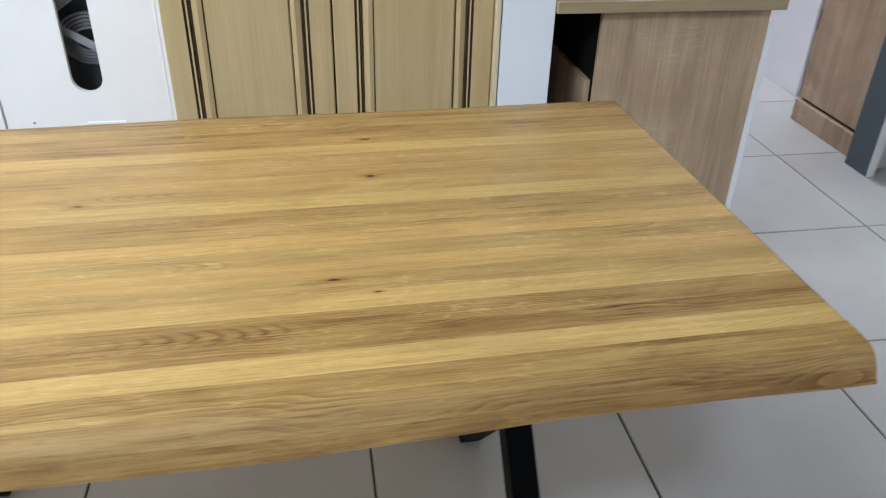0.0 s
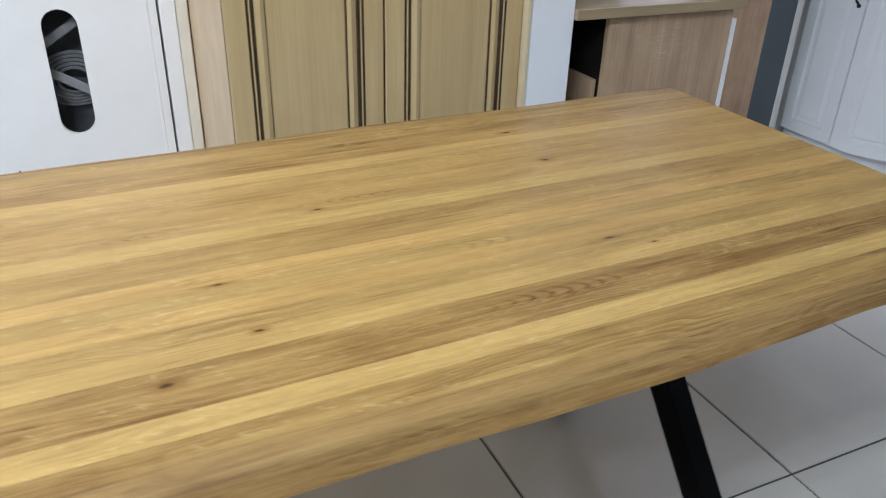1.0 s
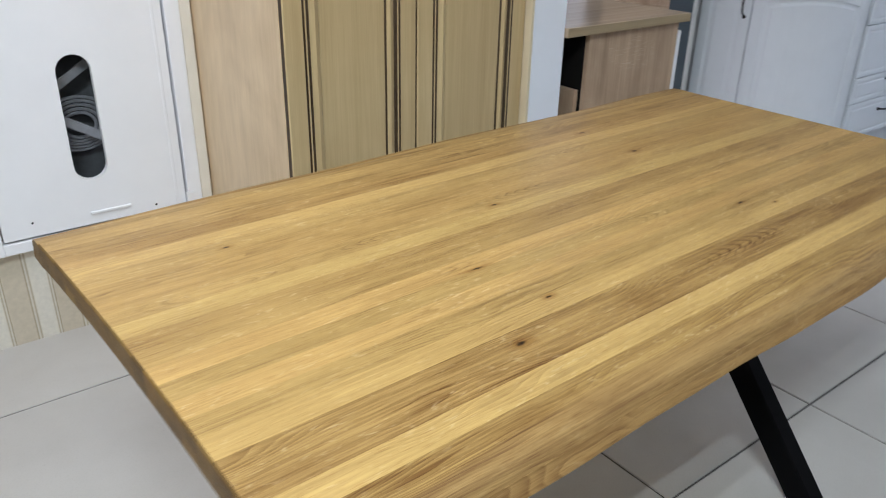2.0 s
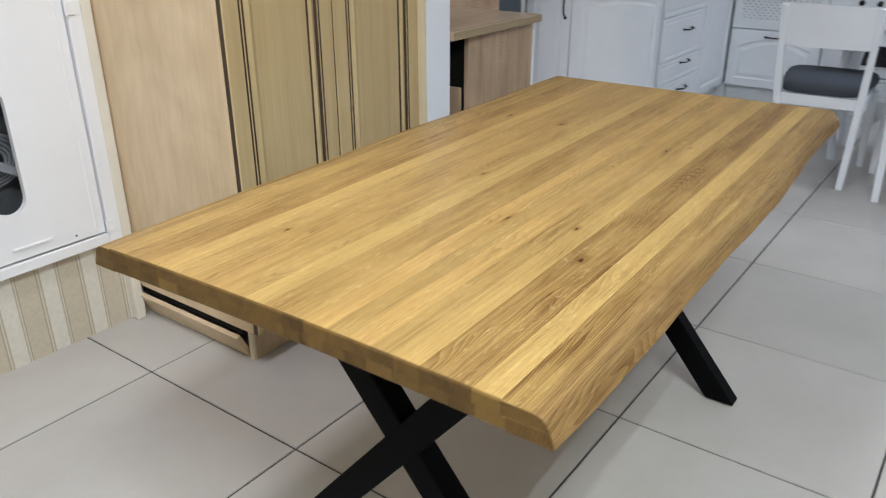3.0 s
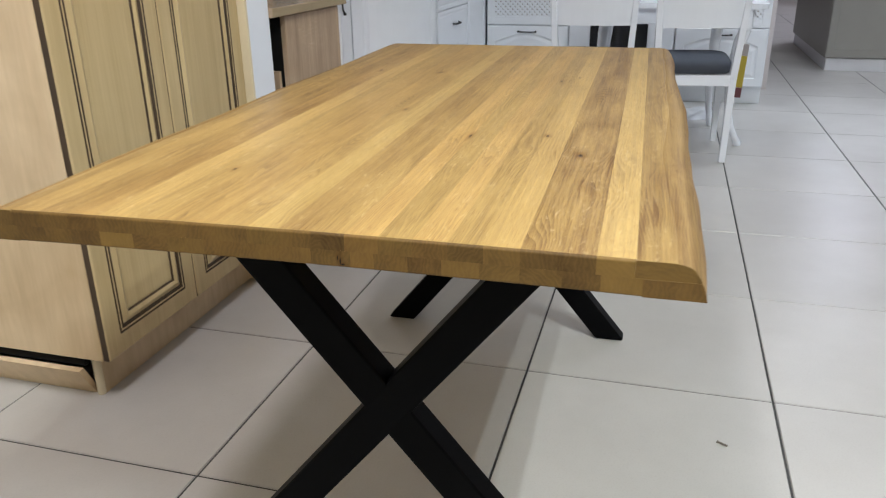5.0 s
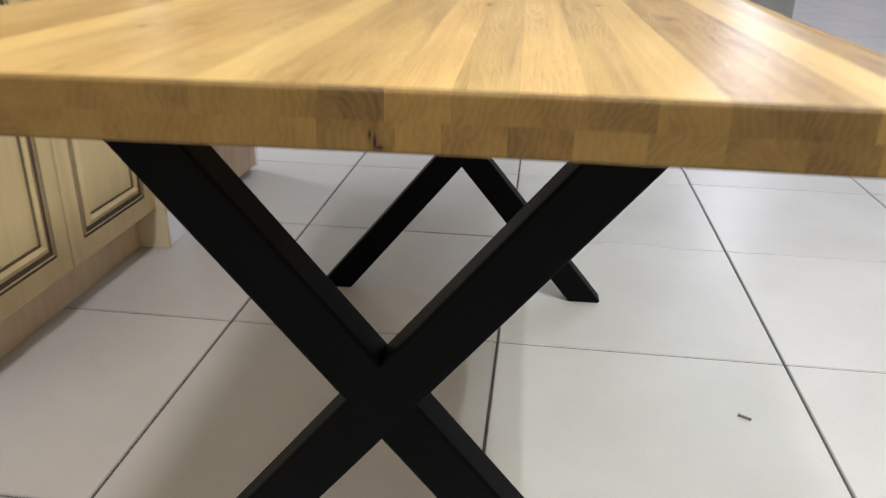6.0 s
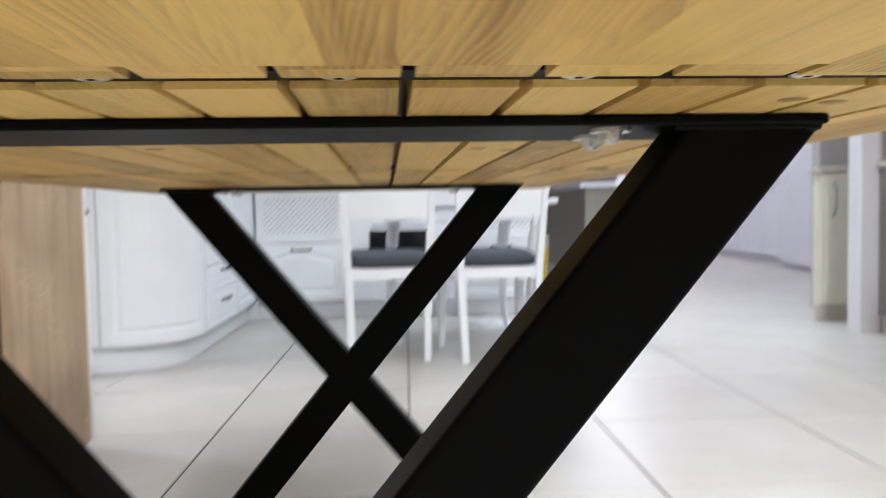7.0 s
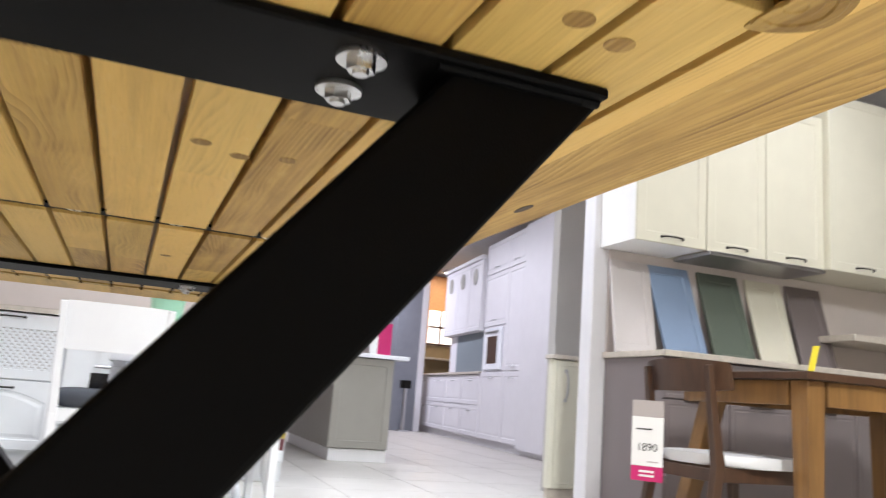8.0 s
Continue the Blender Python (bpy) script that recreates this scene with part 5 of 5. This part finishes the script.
for k in range(3):
    a = s0 + 0.62 * k
    d = far_front(wu, a, a + 0.62, 1.55, 2.56, None, RAISED, 0.055)
    bm = bmesh.new()
    ov = [((a + 0.31) + 0.10 * math.cos(q), 2.34 + 0.12 * math.sin(q)) for q in [math.tau * j / 20 for j in range(20)]]
    lo_, hi_ = [bm.verts.new((p[0], 0.056, p[1])) for p in ov], [bm.verts.new((p[0], 0.063, p[1])) for p in ov]
    bm.faces.new(hi_)
    for j in range(20):
        bm.faces.new((lo_[j], lo_[(j + 1) % 20], hi_[(j + 1) % 20], hi_[j]))
    part("porthole", askew(bm), GREIGE, d, "oval grey glass porthole")
solo("niche_back", askew(boxes((2.69, 4.1, -0.08, -0.06, 0.986, 1.549), bevel=0)), BLUEGREY_PALE, "blue-grey splashback of the far kitchen", "splashback", kind="structure")
solo("wall_far_side", askew(boxes((0.12, 4.62, -0.75, -0.63, 0, CEIL), bevel=0)), WALL_WHITE, "plain wall behind the far kitchen", "wall", kind="structure")
solo("niche_end", askew(boxes((4.102, 4.45, -0.55, -0.06, 0.986, 1.549), bevel=0.002)), FAR_WHITE, "white boxed end of the far kitchen niche", "panel")
stand = thing("floor_stand", (11.45, -3.24, 0), 0, "slim pale floor stand with a black head", "stand")
part("pole", rod(bmesh.new(), (11.45, -3.24, 0.02), (11.45, -3.24, 0.70), 0.035, 0.03, 14), SILVER, stand)
part("head", boxes((11.38, 11.52, -3.32, -3.16, 0.70, 0.83), bevel=0.015, seg=2), DARK, stand, "black head")
part("base", rod(bmesh.new(), (11.45, -3.24, 0.0), (11.45, -3.24, 0.02), 0.12, 0.11, 20), SILVER, stand)
# warm display at the far end
disp = thing("wood_display_wall", (13.3, -4.4, 0), 0, "warm orange wood display wall with a darker dado", "panel")
part("panel", boxes((13.25, 13.35, -5.3, -3.85, 1.62, 2.95), bevel=0.003), WARM_WOOD, disp)
part("dado", boxes((13.22, 13.35, -5.3, -3.85, 0.0, 1.58), bevel=0.003), EDGE_BAND, disp, "brown lower panelling")
part("ledge", boxes((13.05, 13.35, -5.3, -3.85, 1.30, 1.34), bevel=0.003), STONE, disp, "pale shelf board")
win = thing("window_far", (13.2, -4.3, 1.6), 0, "bright far window with dark bars", "window", kind="structure")
part("pane", boxes((13.215, 13.245, -4.70, -4.19, 1.62, 2.26), bevel=0), WINDOW_GLOW, win)
part("window_frame", boxes((13.19, 13.213, -4.44, -4.41, 1.62, 2.26), (13.19, 13.213, -4.70, -4.19, 1.92, 1.95), (13.19, 13.213, -4.72, -4.16, 1.585, 1.619), bevel=0.002), WALNUT, win)

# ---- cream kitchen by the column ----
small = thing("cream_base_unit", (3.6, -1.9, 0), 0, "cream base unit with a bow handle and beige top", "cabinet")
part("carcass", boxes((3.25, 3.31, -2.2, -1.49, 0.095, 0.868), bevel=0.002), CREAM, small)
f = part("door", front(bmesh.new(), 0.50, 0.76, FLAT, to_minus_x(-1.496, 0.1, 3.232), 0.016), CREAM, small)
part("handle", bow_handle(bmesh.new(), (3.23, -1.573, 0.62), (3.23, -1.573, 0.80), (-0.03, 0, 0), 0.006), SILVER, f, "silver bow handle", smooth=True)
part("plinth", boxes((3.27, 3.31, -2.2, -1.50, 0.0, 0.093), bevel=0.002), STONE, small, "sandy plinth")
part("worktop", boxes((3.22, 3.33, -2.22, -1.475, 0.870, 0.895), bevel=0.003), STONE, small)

DOORS_Y = [-1.512, -1.977, -2.40, -2.845, -3.40, -3.95]
for a, c in zip([-1.567] + DOORS_Y[1:], DOORS_Y[1:]):
    b = thing("grey_base_unit", (2.55, (a + c) / 2, 0), 0, "mauve-grey base unit with a dark handle", "cabinet", "mauve-grey base units")
    part("carcass", boxes((2.262, 2.79, c + 0.001, a - 0.001, 0.10, 0.868), bevel=0.001), MAUVE, b)
    fr = part("drawer_front", front(bmesh.new(), a - c - 0.006, 0.20, FLAT, to_minus_x(a - 0.003, 0.664, 2.246), 0.016), MAUVE, b)
    part("handle", boxes((2.225, 2.2455, (a + c) / 2 - 0.08, (a + c) / 2 + 0.08, 0.655, 0.663), bevel=0.002), IRON, fr, "dark bar handle")
    part("door", front(bmesh.new(), a - c - 0.006, 0.55, FLAT, to_minus_x(a - 0.003, 0.106, 2.246), 0.016), MAUVE, b)
    part("plinth", boxes((2.30, 2.78, c + 0.001, a - 0.02, 0.0, 0.098), bevel=0.001), STONE, b)
solo("beige_worktop", boxes((2.22, 2.798, -3.95, -1.552, 0.870, 0.902), bevel=0.003), STONE, "beige worktop over mauve-grey base units", "worktop")
for k, (a, c) in enumerate(zip(DOORS_Y, DOORS_Y[1:])):
    top = 2.46 if k < 3 else 2.62
    xf = 2.44 if k < 3 else 2.40
    w = thing("cream_wall_unit", (2.6, (a + c) / 2, 1.5), 0, "cream wall unit with a plain framed door and dark handle", "cabinet", "cream wall units")
    part("carcass", boxes((xf + 0.017, 2.798, c + 0.001, a - 0.001, 1.503, top), bevel=0.001), WHITE if k == 0 else CREAM, w)
    d = part("door", front(bmesh.new(), a - c - 0.006, top - 1.505, [(0, -0.003), (0.003, 0), (0.055, 0), (0.06, -0.005), (0.12, -0.005)], to_minus_x(a - 0.003, 1.50, xf), 0.016), CREAM, w)
    part("handle", bow_handle(bmesh.new(), (xf, (a + c) / 2 - 0.07, 1.535), (xf, (a + c) / 2 + 0.07, 1.535), (-0.03, 0, 0), 0.005), IRON, d, "dark bow handle", smooth=True)
solo("hood", boxes((2.43, 2.75, -2.84, -1.99, 1.478, 1.501), bevel=0.003), SILVER, "slim steel extractor hood under the wall units", "hood")
solo("splashback", boxes((2.783, 2.799, -3.95, -1.57, 0.903, 1.50), bevel=0), WALL_PINK, "pale pinkish splashback panel", "splashback", kind="structure")


def leaning(y_bot, y_top, width, material, label, h=0.56):
    """A loose cabinet door leaning against the splashback."""
    t = thing("sample_door", (2.62, y_bot, 0.902), 0, label, "door sample", "leaning door samples")
    lean, skew = 0.15, y_top - y_bot
    fo = lambda a, b, d: (2.62 - d * 0.96 + lean * b / h, y_bot - a + skew * b / h, 0.9035 + b * 0.965 + d * 0.25)
    part("panel", front(bmesh.new(), width, h, [(0, -0.003), (0.003, 0), (0.05, 0), (0.054, -0.005), (0.09, -0.005)], fo, 0.018), material, t)


leaning(-1.525, -1.565, 0.27, SAMPLE_WHITE, "pale pinkish white sample door leaning on the worktop")
leaning(-1.865, -1.815, 0.29, SAMPLE_BLUE, "light blue sample door leaning on the worktop")
leaning(-2.205, -2.175, 0.30, SAMPLE_GREEN, "sage green sample door leaning on the worktop")
leaning(-2.545, -2.535, 0.28, CREAM, "cream sample door leaning on the worktop")
leaning(-2.86, -2.86, 0.28, MAUVE, "mauve-grey sample door leaning on the worktop")
shelf = thing("open_shelf", (2.6, -3.45, 1.1), 0, "pale shelf above the beige worktop", "shelf")
part("board", boxes((2.42, 2.782, -3.94, -3.05, 1.10, 1.14), bevel=0.003), STONE, shelf)
part("bracket", boxes((2.46, 2.782, -3.94, -3.91, 0.905, 1.099), bevel=0.002), STONE, shelf)

# ---- amber wood table and walnut chair ----
wt = thing("wooden_table", (1.44, -1.86, 0), 0, "amber-brown wooden dining table with square legs", "table")
WX0, WX1, WY0, WY1 = 1.03, 1.84, -2.54, -1.252
part("tabletop", boxes((WX0, WX1, WY0, WY1, 0.735, 0.762), bevel=0.004, seg=2), WALNUT, wt, "dark worn tabletop")
for x in (WX0 + 0.07, WX1 - 0.07):
    for y in (WY0 + 0.07, WY1 - 0.07):
        top, foot = ((1.70, -1.44, 0.733), (1.77, -1.27, 0.0)) if x > 1.5 and y > -1.5 else ((x, y, 0.733), (x, y, 0.0))
        part("leg", beam(bmesh.new(), top, foot, 0.08, 0.08, side=(1, 0, 0), wide2=0.06, deep2=0.06), ACACIA, wt, "amber wood leg")
part("apron", boxes((WX0 + 0.12, WX1 - 0.12, WY1 - 0.05, WY1 - 0.027, 0.645, 0.733), bevel=0.002), ACACIA, wt)
part("apron", boxes((WX0 + 0.12, WX1 - 0.12, WY0 + 0.027, WY0 + 0.05, 0.645, 0.733), bevel=0.002), ACACIA, wt)
part("apron", boxes((WX0 + 0.027, WX0 + 0.05, WY0 + 0.12, WY1 - 0.12, 0.645, 0.733), bevel=0.002), ACACIA, wt)
part("apron", boxes((WX1 - 0.05, WX1 - 0.027, WY0 + 0.12, WY1 - 0.12, 0.645, 0.733), bevel=0.002), ACACIA, wt)
solo("yellow_label", beam(bmesh.new(), (1.042, -1.278, 0.7625), (1.042, -1.303, 0.852), 0.028, 0.003, side=(0, 1, 0)), YELLOW, "yellow paper label standing on the wooden table", "label")


def walnut_chair():
    """Seat towards -y, back at y = 0, across x."""
    c = thing("walnut_chair", (0, 0, 0), 0, "walnut-stained wooden chair with a white padded seat", "chair")
    for sg in (1, -1):
        bm = bmesh.new()
        beam(bm, (sg * 0.195, 0.075, 0.0), (sg * 0.182, 0.0, 0.42), 0.024, 0.026, side=(0, 1, 0), wide2=0.036, deep2=0.040)
        beam(bm, (sg * 0.182, 0.0, 0.40), (sg * 0.180, 0.045, 0.765), 0.036, 0.040, side=(0, 1, 0), wide2=0.026, deep2=0.022)
        part("back_leg", bm, WALNUT, c, world=False)
        part("front_leg", beam(bmesh.new(), (sg * 0.195, -0.39, 0.43), (sg * 0.225, -0.43, 0.0), 0.040, 0.040, side=(0, 1, 0), wide2=0.024, deep2=0.024), WALNUT, c, world=False)
        part("side_rail", beam(bmesh.new(), (sg * 0.180, 0.0, 0.385), (sg * 0.19, -0.39, 0.385), 0.05, 0.02, side=(1, 0, 0)), WALNUT, c, world=False)
    part("cross_rail", beam(bmesh.new(), (-0.175, 0.0, 0.38), (0.175, 0.0, 0.38), 0.045, 0.02, side=(0, 1, 0)), WALNUT, c, world=False)
    part("cross_rail", beam(bmesh.new(), (-0.185, -0.39, 0.38), (0.185, -0.39, 0.38), 0.045, 0.02, side=(0, 1, 0)), WALNUT, c, world=False)
    bm = bmesh.new()
    n = 20
    rows = []
    for i in range(n + 1):
        s = i / n * 2 - 1
        bow = 0.075 * (1 - abs(s) ** 2.2)
        hh = 0.060 - 0.012 * abs(s) ** 3
        rows.append([bm.verts.new((0.035 + s * 0.24, -0.05 + bow + dy, 0.730 + z)) for dy, z in ((0.0, -hh), (0.016, -hh), (0.022, 0.0), (0.032, hh), (0.018, hh), (0.006, 0.0))])
    for a, b in zip(rows, rows[1:]):
        for k in range(6):
            bm.faces.new((a[k], b[k], b[(k + 1) % 6], a[(k + 1) % 6]))
    bm.faces.new(rows[0]), bm.faces.new(rows[-1][::-1])
    part("back_panel", bm, WALNUT, c, "curved walnut top rail", world=False, smooth=True)
    bm = bmesh.new()
    ring = []
    for q in range(36):
        a = math.tau * q / 36
        ring.append((0.225 * math.copysign(abs(math.cos(a)) ** 0.6, math.cos(a)), -0.215 + 0.225 * math.copysign(abs(math.sin(a)) ** 0.6, math.sin(a))))
    slab(bm, ring, 0.412, 0.452, 0.016, 3)
    part("seat", bm, SEAT_WHITE, c, "white padded seat", world=False, smooth=True)
    part("maker_label", boxes((0.135, 0.205, -0.02, -0.018, 0.345, 0.40), bevel=0.0004), CARD, c, "small white paper label", world=False)
    return c


wc = walnut_chair()
wc.matrix_world = pose(1.43, -1.061, 0, 0, 0, 0)
ptag = thing("price_tag", (1.578, -1.0, 0.0), 35, "white hanging price card with a grey top and magenta foot", "price tag")


def card(x0, x1, z0, z1, y=0.0, t=0.0015):
    return boxes((x0, x1, y - t, y + t, z0, z1), bevel=0.0004)


part("header", card(-0.063, 0.063, 0.566, 0.628), CARD_GREY, ptag, "grey clear-film header", world=False)
part("card", card(-0.063, 0.063, 0.378, 0.565), CARD, ptag, world=False)
part("footer", card(-0.063, 0.063, 0.322, 0.377), MAGENTA, ptag, world=False)
part("string", rod(bmesh.new(), (0, 0, 0.62), (-0.01, -0.02, 0.705), 0.001, sides=6), INK, ptag, world=False)
part("print", card(-0.02, 0.045, 0.515, 0.520, 0.0022, 0.0004), INK, ptag, "small dark print line", world=False)
part("print", card(-0.045, 0.0, 0.393, 0.397, 0.0022, 0.0004), CARD_GREY, ptag, "small grey print line", world=False)
for z in (0.358, 0.342):
    part("print", card(-0.03, 0.03, z - 0.004, z + 0.004, 0.0022, 0.0004), CARD, ptag, "white print line", world=False)
txt = bpy.data.curves.new("price", "FONT")
txt.body, txt.size, txt.extrude, txt.align_x = "1890", 0.042, 0.0003, "CENTER"
holder = new("price_text_curve", txt)
price_mesh = bpy.data.meshes.new_from_object(holder.evaluated_get(bpy.context.evaluated_depsgraph_get()))
bpy.data.objects.remove(holder)
price_mesh.materials.clear()
price_mesh.materials.append(INK)
price = new("price_figures", price_mesh)
price.parent = ptag
price.matrix_basis = pose(0.0, 0.0024, 0.435, 90, 0, 180)
price["label"] = "black printed price figures"

# ---- floor tiles ----
G0X, G0Y, STEP, JOINT = 0.070, 0.905, 0.600, 0.0050


def tile_mesh():
    h, b = STEP / 2 - JOINT / 2, 0.0018
    vs = [(-h, -h, -0.003), (h, -h, -0.003), (h, h, -0.003), (-h, h, -0.003), (-h + b, -h + b, 0), (h - b, -h + b, 0), (h - b, h - b, 0), (-h + b, h - b, 0)]
    fs = [(4, 5, 6, 7), (0, 1, 5, 4), (1, 2, 6, 5), (2, 3, 7, 6), (3, 0, 4, 7)]
    me = bpy.data.meshes.new("tile")
    me.from_pydata(vs, [], fs)
    me.materials.append(TILE)
    return me, vs, fs


tile, tvs, tfs = tile_mesh()
near_cells, far_v, far_f = [], [], []
for i in range(int((WEST - G0X) / STEP) - 1, int((EAST - G0X) / STEP) + 1):
    for j in range(int((SOUTH - G0Y) / STEP) - 1, int((BACK - G0Y) / STEP) + 1):
        x, y = G0X + STEP * (i + 0.5), G0Y + STEP * (j + 0.5)
        if x - 0.3 < WEST or x + 0.3 > EAST or y - 0.3 < SOUTH or y + 0.3 > BACK:
            continue
        if -2.9 < x < 6.2 and -3.0 < y < 3.1:
            t = new("tile", tile)
            t.location = (x, y, rnd.uniform(-0.0003, 0.0003))
            t.parent = floor
        else:
            k = len(far_v)
            far_v += [(x + a, y + b, c) for a, b, c in tvs]
            far_f += [tuple(q + k for q in f) for f in tfs]
me = bpy.data.meshes.new("far_tiles")
me.from_pydata(far_v, [], far_f)
me.materials.append(TILE)
ft = new("far_tiles", me)
ft.parent = floor
tagged(ft, kind="stuff")
# chip of debris on the tiles
bm = bmesh.new()
beam(bm, (-0.134, 0.443, 0.003), (-0.146, 0.422, 0.003), 0.0045, 0.003)
beam(bm, (-0.131, 0.441, 0.003), (-0.138, 0.444, 0.003), 0.004, 0.002)
solo("wood_chip", bm, paint("splinter_wood", (0.19, 0.165, 0.135), 0.8), "small grey-brown splinter of wood lying on the tiles", "splinter")

# ---- ceiling lamps ----
# panels out of view, most of them added as fill light
for x, y, sx_, sy_, watts, colour, spread in PANELS:
    lampt = thing("ceiling_light", (x, y, CEIL), 0, "unseen ceiling light panel, placed to balance the room's light", "ceiling light", "ceiling lights")
    hx, hy = sx_ / 2, sy_ / 2
    part("frame", boxes((x - hx - 0.02, x + hx + 0.02, y - hy - 0.02, y - hy, CEIL - 0.05, CEIL), (x - hx - 0.02, x + hx + 0.02, y + hy, y + hy + 0.02, CEIL - 0.05, CEIL),
                        (x - hx - 0.02, x - hx, y - hy, y + hy, CEIL - 0.05, CEIL), (x + hx, x + hx + 0.02, y - hy, y + hy, CEIL - 0.05, CEIL), bevel=0.002), WHITE, lampt)
    part("diffuser", boxes((x - hx, x + hx, y - hy, y + hy, CEIL - 0.03, CEIL - 0.02), bevel=0), LAMP_GLOW, lampt)
    li = bpy.data.lights.new("panel_light", "AREA")
    li.shape, li.size, li.size_y, li.energy, li.color = "RECTANGLE", sx_, sy_, watts, colour
    li.spread = math.radians(spread)
    lo = new("panel_light", li)
    lo.matrix_world = pose(x, y, CEIL - 0.055)
for x, y, length, watts, colour in TUBES:
    lampt = thing("tube_light", (x, y, CEIL), 0, "white ceiling fitting with three bare fluorescent tubes", "ceiling light", "tube lights")
    part("tray", boxes((x - length / 2 - 0.04, x + length / 2 + 0.04, y - 0.29, y + 0.29, CEIL - 0.02, CEIL), bevel=0.003), WHITE, lampt, "white sheet-metal tray")
    for k in (-1, 0, 1):
        yk = y + TUBE_PITCH * k
        tube = part("tube", rod(bmesh.new(), (x - length / 2, yk, CEIL - 0.045), (x + length / 2, yk, CEIL - 0.045), 0.013, sides=12), LAMP_GLOW, lampt, "fluorescent tube")
        for sg in (1, -1):
            xe = x + sg * (length / 2 + 0.012)
            part("socket", boxes((xe - 0.012, xe + 0.012, yk - 0.015, yk + 0.015, CEIL - 0.062, CEIL - 0.02), bevel=0.002), WHITE, tube)
        li = bpy.data.lights.new("tube_light", "AREA")
        li.shape, li.size, li.size_y, li.energy, li.color = "RECTANGLE", length, 0.035, watts, colour
        lo = new("tube_light", li)
        lo.matrix_world = pose(x, yk, CEIL - 0.066)
